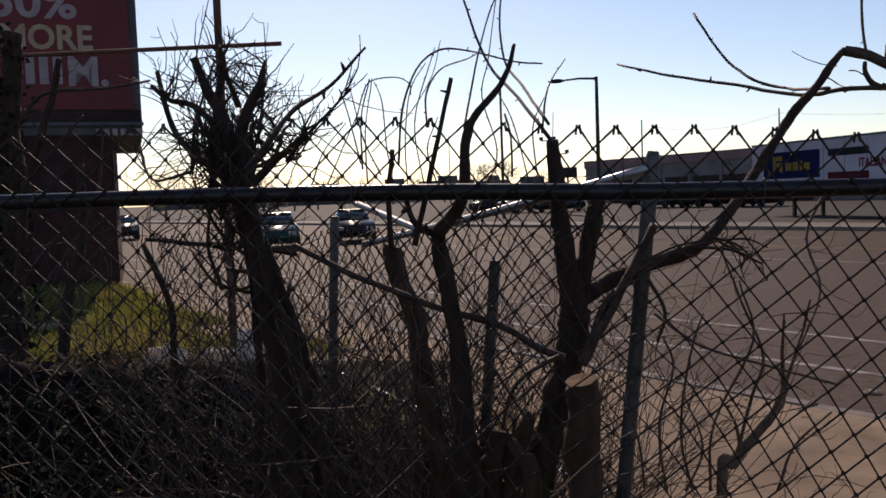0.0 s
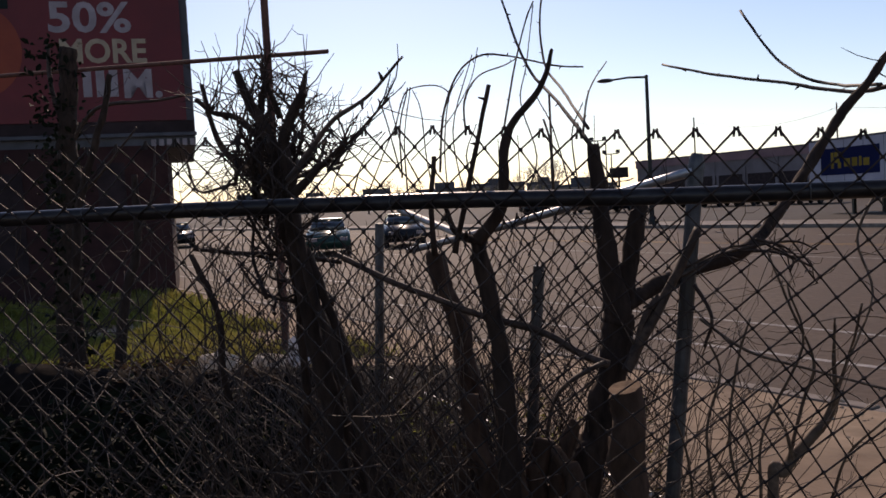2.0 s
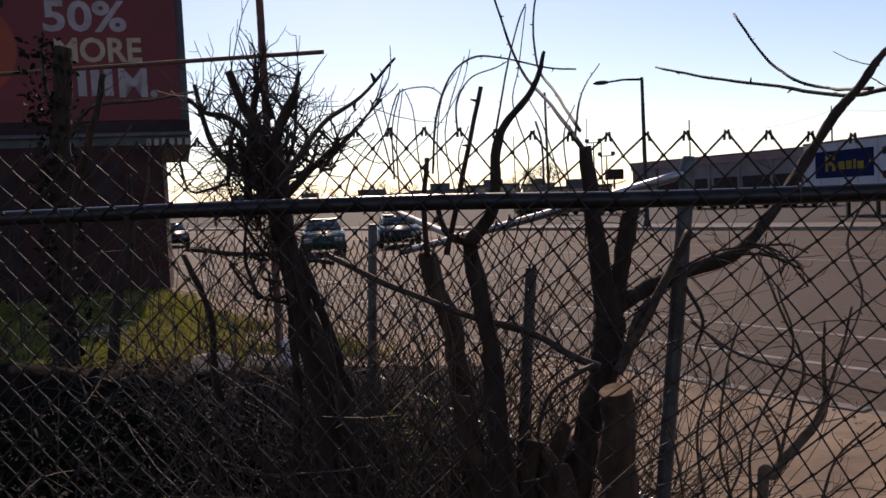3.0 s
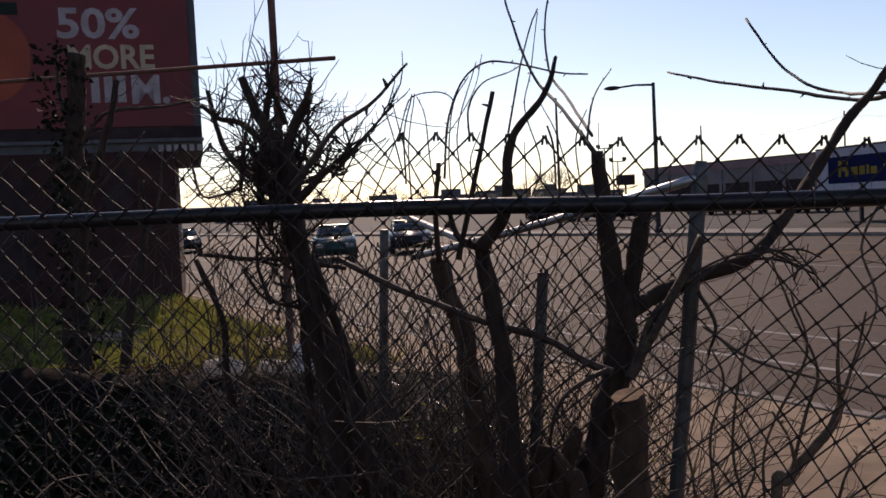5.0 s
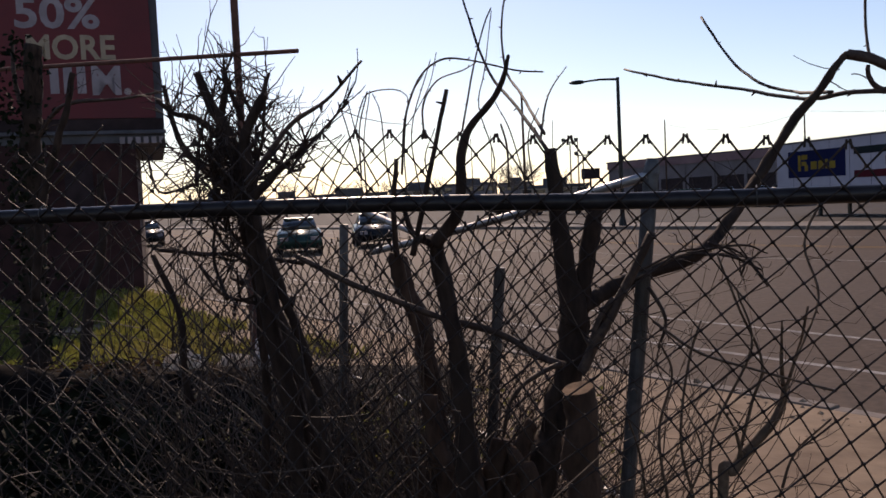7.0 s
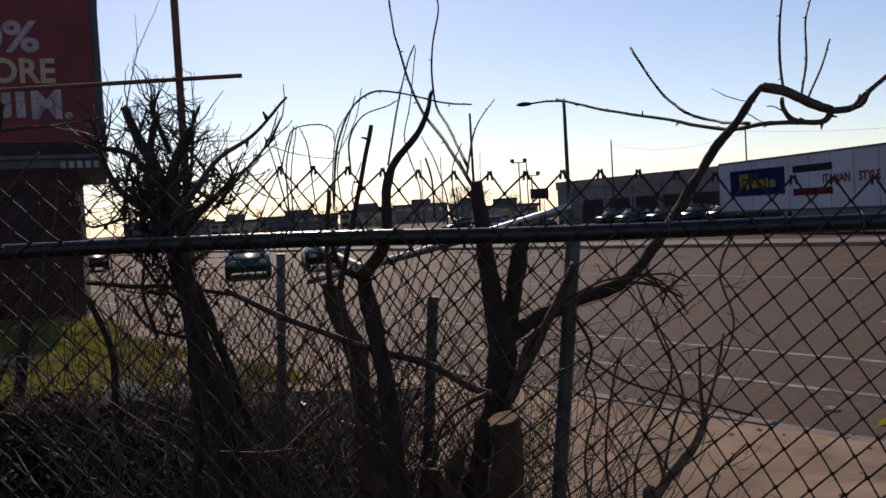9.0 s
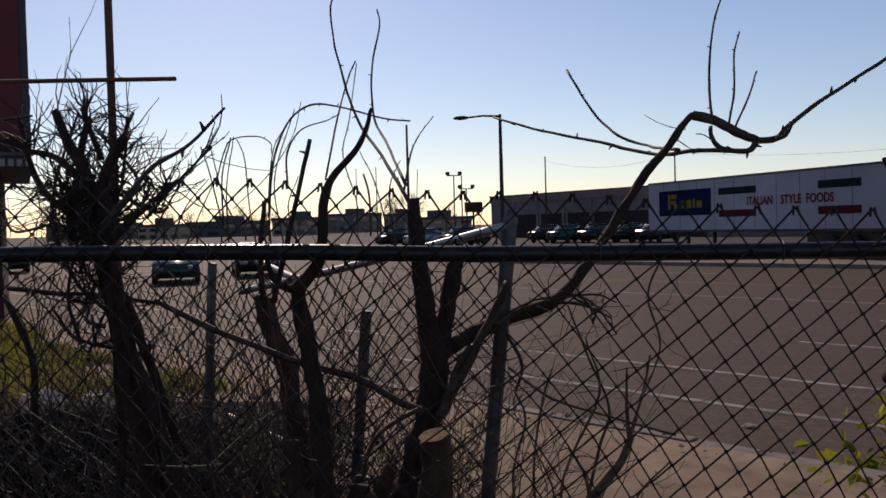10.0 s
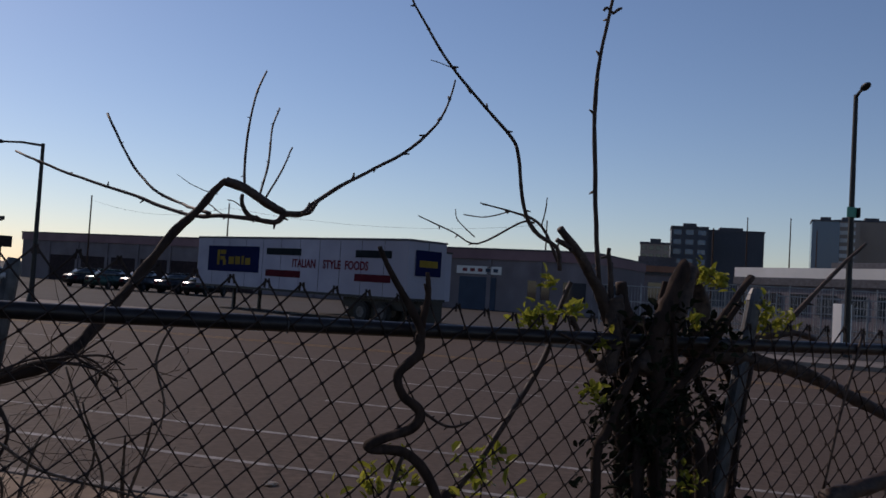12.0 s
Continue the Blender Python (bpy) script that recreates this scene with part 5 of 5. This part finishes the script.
for x0, w, h, low in ((1.9, 0.22, 0.82, 2.12), (2.18, 0.5, 0.24, 2.70), (2.18, 0.42, 0.2, 2.40), (2.45, 0.26, 0.3, 2.12), (2.95, 0.48, 0.4, 2.18), (3.55, 0.42, 0.42, 2.18), (4.1, 0.2, 0.46, 2.18), (4.42, 0.44, 0.36, 2.18)):
    part("emblem", slab((x0, -0.021, low), (x0 + w, -0.014, low + h), TM, 0.002), YELLOW, trailer, "yellow emblem shape")
for x0, x1 in ((6.2, 8.95), (12.85, 15.2)):
    part("stripe", slab((x0, -0.012, 2.76), (x1, -0.006, 3.1), TM), NAVY, trailer, "dark stripe")
    part("stripe", slab((x0, -0.012, 1.66), (x1, -0.006, 2.0), TM), RED, trailer, "red stripe")
flat = Matrix(((0.86, 0, 0, 0), (0, 0, -1, 0), (0, 1, 0, 0), (0, 0, 0, 1)))
for word, x0 in (("ITALIAN", 8.3), ("STYLE", 10.6), ("FOODS", 12.15)):
    text(trailer, "lettering", word, 0.56, TM @ Matrix.Translation((x0, -0.016, 2.19)) @ flat, LETTER_RED, "dark red lettering", 0.014)
for k in range(1, 11):
    part("seam", slab((L * k / 11 - 0.012, -0.009, 1.05), (L * k / 11 + 0.012, -0.003, 3.55), TM), EDGE_GREY, trailer)
part("blue_panel", slab((L + 0.041, 0.45, 2.05), (L + 0.05, 2.15, 3.2), TM), BLUE, trailer, "blue panel on the end doors")
part("emblem", slab((L + 0.051, 0.7, 2.45), (L + 0.06, 1.9, 2.75), TM), YELLOW, trailer, "yellow emblem shape")
part("door_seam", slab((L + 0.041, 1.255, 1.05), (L + 0.046, 1.295, 3.55), TM), EDGE_GREY, trailer)
def wheel(parent, m, r, w):
    bm = bmesh.new()
    bmesh.ops.create_cone(bm, cap_ends=True, segments=20, radius1=r, radius2=r, depth=w, matrix=m)
    bmesh.ops.bevel(bm, geom=[e for e in bm.edges if len(e.link_faces) == 2 and max(len(f.verts) for f in e.link_faces) > 4], offset=r * 0.12, segments=2, affect="EDGES")
    tyre = part("wheel", bm, BLACK, parent)
    bm = bmesh.new()
    bmesh.ops.create_cone(bm, cap_ends=True, segments=16, radius1=r * 0.6, radius2=r * 0.5, depth=w * 1.06, matrix=m)
    part("rim", bm, GALVANISED, tyre)
for x in (L - 1.6, L - 2.9):
    for y in (0.2, 2.35):
        wheel(trailer, TM @ Matrix.Translation((x, y, 0.28)) @ pose(0, 0, 0, 90), 0.5, 0.3)
part("underbody", slab((L - 4.4, 0.35, 0.45), (L - 0.5, 2.2, 0.9), TM), DARK_STEEL, trailer)
for y in (0.4, 2.1):
    part("landing_leg", slab((2.9, y, -0.2), (3.05, y + 0.15, 0.95), TM), DARK_STEEL, trailer)
second = thing("semi_trailer", "second white trailer parked behind the first", road(-9, 55, 0), "trailer")
M2 = Matrix.Translation((16.6, 38.8, 0)) @ Matrix(((tx.x, ty.x, 0, 0), (tx.y, ty.y, 0, 0), (0, 0, 1, 0), (0, 0, 0, 1)))
part("box", slab((-9, 0.2, 0.9), (0, 2.6, 3.35), M2, 0.04), TRAILER_WHITE, second)
part("top_edge", slab((-9, 0.18, 3.3), (0.03, 2.62, 3.4), M2), DARK_STEEL, second)
part("underbody", slab((-5, 0.3, -0.2), (-0.3, 2.4, 0.9), M2), DARK_STEEL, second)

# ---- long low warehouse ----
A, B = Vector((-2, 116, 0)), Vector((42.0, 60.8, 0))
wx = (B - A).normalized()
wy = Vector((-wx.y, wx.x, 0))
WM = Matrix(((wx.x, wx.x * 0 + wy.x, 0, A.x), (wx.y, wy.y, 0, A.y), (0, 0, 1, 0), (0, 0, 0, 1)))
WL = (B - A).length
warehouse = thing("warehouse", "long low grey warehouse with a maroon roof band", A, "building")
part("wall", slab((0, 0, -0.3), (WL, 18, 4.3), WM), SHED_WALL, warehouse)
part("roof_band", slab((-0.1, -0.15, 4.3), (WL + 0.1, 18.1, 5.15), WM), SHED_BAND, warehouse, "maroon band along the roof edge")
part("roof_edge", slab((-0.15, -0.2, 5.15), (WL + 0.15, 18.2, 5.28), WM), EDGE_GREY, warehouse)
for k in range(1, 15):
    part("pilaster", slab((WL * k / 15 - 0.2, -0.12, -0.3), (WL * k / 15 + 0.2, 0.0, 4.28), WM), SHED_WALL, warehouse)
def wall_spot(az):
    d = Vector((math.sin(az), math.cos(az), 0))
    k = A.x * wy.x + A.y * wy.y
    p = d * (k / d.dot(wy))
    return (p - A).dot(wx)
d0, d1 = wall_spot(radians(26.0)), wall_spot(radians(28.4))
part("roller_door", slab((d0, -0.06, -0.3), (d1, 0.0, 2.7), WM), DULL_BLUE, warehouse, "dull blue roller door")
for k in range(9):
    part("door_slat", slab((d0 + 0.05, -0.09, -0.2 + 0.32 * k), (d1 - 0.05, -0.05, 0.06 + 0.32 * k), WM, 0.0), DULL_BLUE, warehouse)
# dark panels added along the lower wall, their colour standing for deep shade
panel_ends = [wall_spot(radians(z)) for z in (0.5, 2.2, 3.9, 5.6, 7.4, 9.2, 11.0, 12.8)]
for s0, s1 in zip(panel_ends, panel_ends[1:]):
    part("loading_door", slab((s0 + 0.25, -0.07, -0.3), (s1 - 0.25, 0.0, 2.7), WM), DARK_WALL, warehouse, "dark panel standing for shade on the lower wall")
part("sign_board", slab((d0 - 0.3, -0.12, 2.95), (d1 + 0.5, 0.0, 3.65), WM), WHITE_WALL, warehouse, "pale sign board with faint lettering")
for k in range(5):
    part("bar", slab((d0 + 0.3 + 0.75 * k, -0.14, 3.15), (d0 + 0.75 + 0.75 * k, -0.125, 3.45), WM), SIGN_RED if k < 3 else DULL_BLUE, warehouse, "illegible lettering")
for k in range(3):
    part("window", slab((d1 + 3 + 3.2 * k, -0.05, 1.0), (d1 + 5 + 3.2 * k, 0.02, 2.6), WM), WINDOW, warehouse, "dark window")


# ---- vehicles ----
def car(label, u, n, paint, z=-0.35, turn=0, tall=1.0):
    m = Matrix.Translation(road(u, n, z)) @ ROAD @ pose(0, 0, 0, 0, 0, turn) @ Matrix.Diagonal((1, 1, tall, 1))
    ob = thing("car", label, road(u, n, z), "car", "cars")
    bm = bmesh.new()
    side = [(-2.25, 0.35), (-2.28, 0.75), (-2.1, 0.92), (-0.9, 0.98), (1.1, 0.98), (2.0, 0.86), (2.25, 0.66), (2.25, 0.35), (1.9, 0.24), (-1.95, 0.24)]
    rings = [[bm.verts.new(m @ Vector((x, y, q))) for x, q in side] for y in (-0.86, 0.86)]
    for k in range(len(side)):
        bm.faces.new((rings[0][k], rings[0][(k + 1) % 10], rings[1][(k + 1) % 10], rings[1][k]))
    bm.faces.new(rings[0][::-1])
    bm.faces.new(rings[1])
    bmesh.ops.recalc_face_normals(bm, faces=bm.faces)
    bmesh.ops.bevel(bm, geom=list(bm.edges), offset=0.05, segments=2, affect="EDGES")
    part("body", bm, paint, ob, smooth=True)
    def cabin(name, mat, grow, zs):
        bm = bmesh.new()
        lo = [(-1.55 - grow, -0.76 - grow, zs[0]), (1.05 + grow, -0.76 - grow, zs[0]), (1.05 + grow, 0.76 + grow, zs[0]), (-1.55 - grow, 0.76 + grow, zs[0])]
        hi = [(-1.0 - grow, -0.60 - grow, zs[1]), (0.35 + grow, -0.60 - grow, zs[1]), (0.35 + grow, 0.60 + grow, zs[1]), (-1.0 - grow, 0.60 + grow, zs[1])]
        a, b = [bm.verts.new(m @ Vector(q)) for q in lo], [bm.verts.new(m @ Vector(q)) for q in hi]
        for k in range(4):
            bm.faces.new((a[k], a[(k + 1) % 4], b[(k + 1) % 4], b[k]))
        bm.faces.new(b)
        bm.faces.new(a[::-1])
        bmesh.ops.bevel(bm, geom=list(bm.edges), offset=0.03, segments=2, affect="EDGES")
        part(name, bm, mat, ob, smooth=True)
    cabin("glasshouse", WINDOW, 0, (0.95, 1.40))
    bm = slab((-1.02, -0.62, 1.38), (0.37, 0.62, 1.45), m, 0.03)
    part("roof", bm, paint, ob)
    for y in (-0.6, 0.6):
        part("headlight", slab((2.2, y - 0.16, 0.58), (2.27, y + 0.16, 0.72), m, 0.01), LETTER, ob)
        part("tail_light", slab((-2.3, y - 0.16, 0.62), (-2.24, y + 0.16, 0.8), m, 0.01), RED, ob)
    for x in (-1.38, 1.4):
        for y in (-0.8, 0.8):
            wheel(ob, m @ Matrix.Translation((x, y, 0.32)) @ pose(0, 0, 0, 90), 0.32, 0.2)
    return ob


car("dark green car driving up the road", -32.8, 16.5, PAINTS[0], turn=-27)
car("black car driving up the road", -33.6, 20.6, PAINTS[1], turn=-27)
car("silver car far down the road", -62, 12.4, PAINTS[2], turn=-15)
car("dark car far down the road", -52, 16.2, PAINTS[1], turn=-15)
for k, (u, n, p) in enumerate(((-50.5, 62, 1), (-44.2, 61, 1), (-37.9, 60, 1), (-56, 52, 2), (-52, 52.5, 1), (-60, 52, 1), (-47, 60.5, 0), (-41, 61, 1))):
    car("parked car on the forecourt before the warehouse", u, n, PAINTS[p], -0.19, 90 + (k % 3 - 1) * 3, 1.12)

# ---- skyline ----
def block(name, label, centre, size, wall, rows, cols, pane, turn=0):
    """A far building with its windows."""
    ob = thing(name, label, (centre[0], centre[1], -0.3), "building")
    m = Matrix.Translation((centre[0], centre[1], -0.3)) @ pose(0, 0, 0, 0, 0, turn)
    w, d, h = size
    part("wall", slab((-w / 2, -d / 2, 0), (w / 2, d / 2, h), m), wall, ob)
    part("roof", slab((-w / 2 - 0.3, -d / 2 - 0.3, h), (w / 2 + 0.3, d / 2 + 0.3, h + 0.8), m), EDGE_GREY, ob)
    part("roof_unit", slab((-w / 6, -d / 6, h + 0.8), (w / 5, d / 5, h + 2.6), m), EDGE_GREY, ob)
    for r in range(rows):
        for c in range(cols):
            x0, z0 = -w / 2 + w * (c + 0.18) / cols, h * (r + 0.3) / rows
            part("window", slab((x0, -d / 2 - 0.15, z0), (x0 + w * 0.64 / cols, -d / 2 + 0.1, z0 + h * 0.5 / rows), m), pane, ob)
    return ob


block("office_tower", "far tan office building", (238, 300), (12, 14, 25), TOWER_TAN, 7, 4, WINDOW, -38)
block("office_tower", "far blue glass office tower", (256, 300), (15, 20, 33), TOWER_DARK, 8, 3, TOWER_BLUE, -38)
block("office_tower", "far broad dark office tower", (280, 301), (27, 24, 33), TOWER_DARK, 9, 8, TOWER_DARK, -38)
block("office_tower", "far pale blue glass tower", (338, 300), (12, 16, 43), TOWER_BLUE, 9, 3, TOWER_BLUE, -45)
block("office_tower", "far banded tan tower", (352, 300), (11, 18, 44), TOWER_TAN, 12, 1, WHITE_WALL, -45)
block("office_tower", "far brown office tower block", (369, 300), (17, 20, 45), TOWER_TAN, 10, 4, TOWER_TAN, -45)
block("low_building", "long low building with a white fascia behind the railings", (76.0, 60.0), (30, 8, 4.2), SHED_WALL, 1, 9, WINDOW, -86)
fascia = bpy.data.objects["low_building"]
part("fascia", slab((-15.2, -4.25, 3.95), (15.2, 4.2, 5.75), Matrix.Translation((76.0, 60.0, 0)) @ pose(0, 0, 0, 0, 0, -86)), WHITE_WALL, fascia, "broad white fascia")
block("low_building", "low shed with a rust brown roof", (78, 98), (14, 9, 5.2), SHED_WALL, 1, 5, WINDOW, -38)
part("roof", slab((-7.6, -5.2, 5.3), (7.6, 5.2, 6.1), Matrix.Translation((78, 98, 0)) @ pose(0, 0, 0, 0, 0, -38)), BROWN_ROOF, bpy.data.objects["low_building.001"], "rust brown roof")
for k, (az, dist, w, h) in enumerate(((-13.5, 260, 16, 4.6), (-10, 330, 20, 6.5), (-18, 300, 26, 4.5), (-22, 260, 14, 3.6), (-7, 330, 12, 6), (-26, 320, 30, 5), (-4.5, 240, 18, 3.5))):
    a = radians(az)
    block("low_building", "low building far down the road", (dist * math.sin(a), dist * math.cos(a)), (w, 12, h), (TOWER_TAN, SHED_WALL, TOWER_DARK)[k % 3], 2, 5, WINDOW, -az)

hoarding = thing("billboard", "small dark billboard on a post far off", (-3.4, 90, 0), "billboard")
part("board", slab((-4.3, 89.9, 2.9), (-2.45, 90.1, 3.95), None, 0.03), DARK_WALL, hoarding)
part("post", slab((-3.5, 89.95, -0.3), (-3.3, 90.1, 2.95)), DARK_STEEL, hoarding)

# railings across the side street
def fence_run(label, p, q, height, step):
    """Tall steel railing from p to q: posts, three rails and thin pickets."""
    p, q = Vector(p), Vector(q)
    d = (q - p).normalized()
    m = Matrix(((d.x, -d.y, 0, p.x), (d.y, d.x, 0, p.y), (0, 0, 1, 0), (0, 0, 0, 1)))
    run = (q - p).length
    ob = thing("railing", label, p, "railing", "railings")
    for z in (0.0, height * 0.55, height - 0.12):
        part("rail", slab((0, -0.03, z), (run, 0.03, z + 0.07), m), RAIL_GREY, ob)
    for k in range(int(run / step) + 1):
        part("post", slab((step * k - 0.05, -0.05, -0.25), (step * k + 0.05, 0.05, height + 0.1), m), RAIL_GREY, ob)
    bm = bmesh.new()
    for k in range(int(run / 0.2)):
        box(bm, (0.2 * k, -0.012, -0.1), (0.2 * k + 0.03, 0.012, height - 0.05), m)
    tagged(part("picket_row", bm, RAIL_GREY, ob), kind="stuff")
    return ob


fence_run("tall pale grey steel railing across the side street", (33.5, 47.5, 0), (41.4, 40.7, 0), 2.5, 2.6)
fence_run("tall pale grey steel railing across the side street", (42.2, 40.9, 0), (53.0, 30.5, 0), 2.4, 2.6)
fence_run("grey steel railing in front of the white building", (50, 56, 0), (66, 42, 0), 3.3, 3.2)
cabinet = thing("utility_box", "pale utility cabinet behind the railing", (40.4, 34.2, -0.2), "utility box")
body = part("body", slab((39.9, 34.0, -0.2), (40.7, 34.6, 2.0), None, 0.03), WHITE_WALL, cabinet)
part("door", slab((39.98, 33.98, 0.0), (40.62, 34.01, 1.85)), WHITE_WALL, body)
van = thing("van", "white box van parked behind the railings", (60.5, 88, -0.2), "van")
part("box", slab((60.0, 86, 0.6), (64.5, 88.2, 4.6), None, 0.06), WHITE_WALL, van)
part("cab", slab((58.3, 86.05, 0.5), (60.0, 88.1, 2.9), None, 0.15), WHITE_WALL, van)
part("windscreen", slab((58.32, 86.3, 1.8), (58.5, 87.9, 2.6), None, 0.03), WINDOW, van)
for x in (59.1, 63.4):
    wheel(van, Matrix.Translation((x, 86.2, 0.3)) @ pose(0, 0, 0, 90), 0.5, 0.3)

# poles and wires
def utility_pole(x, y, h, label, arm=False):
    ob = thing("utility_pole", label, (x, y, -0.3), "utility pole", "utility poles")
    part("pole", tube(bmesh.new(), [(x, y, -0.3), (x, y, h * 0.5), (x, y, h)], 0.11, 0.07, 8), BARK_BROWN, ob)
    if arm:
        part("cross_arm", slab((x - 1.1, y - 0.06, h - 0.8), (x + 1.1, y + 0.06, h - 0.65)), BARK_BROWN, ob)
    return ob


spots = []
for az, dist, h in ((-6.4, 60, 8.6), (-2.9, 120, 8.5), (2.6, 105, 9.5), (10.8, 100, 9.5), (-8.5, 150, 12), (-9.8, 170, 13), (31.5, 95, 9.5), (44, 120, 13), (46.5, 130, 14), (48, 150, 14), (42, 90, 9)):
    a = radians(az)
    spots.append(Vector((dist * math.sin(a), dist * math.cos(a), h - 0.5)))
    utility_pole(spots[-1].x, spots[-1].y, h, "wooden utility pole in the distance")
for a, b in ((spots[2], spots[3]), (spots[3], spots[6])):
    pts = [a.lerp(b, t / 8) - Vector((0, 0, 1.2 * (1 - (t / 4 - 1) ** 2))) for t in range(9)]
    tagged(part("power_line", tube(bmesh.new(), pts, 0.013, 0.013, 4), DARK_STEEL), "thin overhead power line", "cable")
for az, dist, h in ((-2.6, 88, 5.3), (-3.4, 92, 6.9)):
    a = radians(az)
    x, y = dist * math.sin(a), dist * math.cos(a)
    ob = thing("flood_light", "forecourt floodlight on a thin pole", (x, y, -0.3), "floodlight", "floodlights")
    part("pole", tube(bmesh.new(), [(x, y, -0.3), (x, y, h)], 0.09, 0.06, 8), DARK_STEEL, ob)
    part("cross_arm", slab((x - 0.7, y - 0.04, h - 0.1), (x + 0.7, y + 0.04, h)), DARK_STEEL, ob)
    for s in (-0.65, 0.65):
        part("lamp_head", slab((x + s - 0.2, y - 0.15, h), (x + s + 0.2, y + 0.15, h + 0.35), None, 0.04), DARK_STEEL, ob)


def bare_tree(x, y, h, seed, label):
    rnd = random.Random(seed)
    ob = thing("tree", label, (x, y, -0.3), "tree", "far trees")
    part("trunk", tube(bmesh.new(), [(x, y, -0.3), (x + 0.1, y, h * 0.3), (x + 0.05, y, h * 0.55)], h * 0.03, h * 0.015, 7), FAR_BRUSH, ob)
    bm = bmesh.new()
    def grow(p, d, l, r, k):
        q = p + d * l
        tube(bm, [p, p.lerp(q, 0.5) + Vector((rnd.gauss(0, 0.05), 0, 0)) * l, q], r, r * 0.6, 3)
        if k:
            for i in range(3):
                e = (d + Vector((rnd.gauss(0, 0.55), rnd.gauss(0, 0.55), rnd.gauss(0.1, 0.4)))).normalized()
                grow(p.lerp(q, rnd.uniform(0.5, 1)), e, l * rnd.uniform(0.6, 0.8), r * 0.6, k - 1)
    for i in range(6):
        grow(Vector((x, y, h * rnd.uniform(0.2, 0.5))), Vector((rnd.gauss(0, 0.7), rnd.gauss(0, 0.7), 1)).normalized(), h * 0.24, h * 0.010, 4)
    tagged(part("crown", bm, FAR_BRUSH, ob), kind="stuff")


for k, (az, dist, h) in enumerate(((-6.4, 130, 8), (-8.3, 150, 7), (-7.3, 170, 8), (-15.5, 150, 6), (-17, 170, 7), (-18.5, 160, 6), (-20, 150, 6), (-22, 150, 6.5), (-24, 140, 7), (-12, 220, 8), (-13.6, 200, 6), (-28, 120, 7), (-10.2, 210, 7), (-4.0, 190, 7), (38, 130, 7), (29, 110, 6))):
    a = radians(az)
    bare_tree(dist * math.sin(a), dist * math.cos(a), h, 40 + k, "bare leafless tree far down the road")
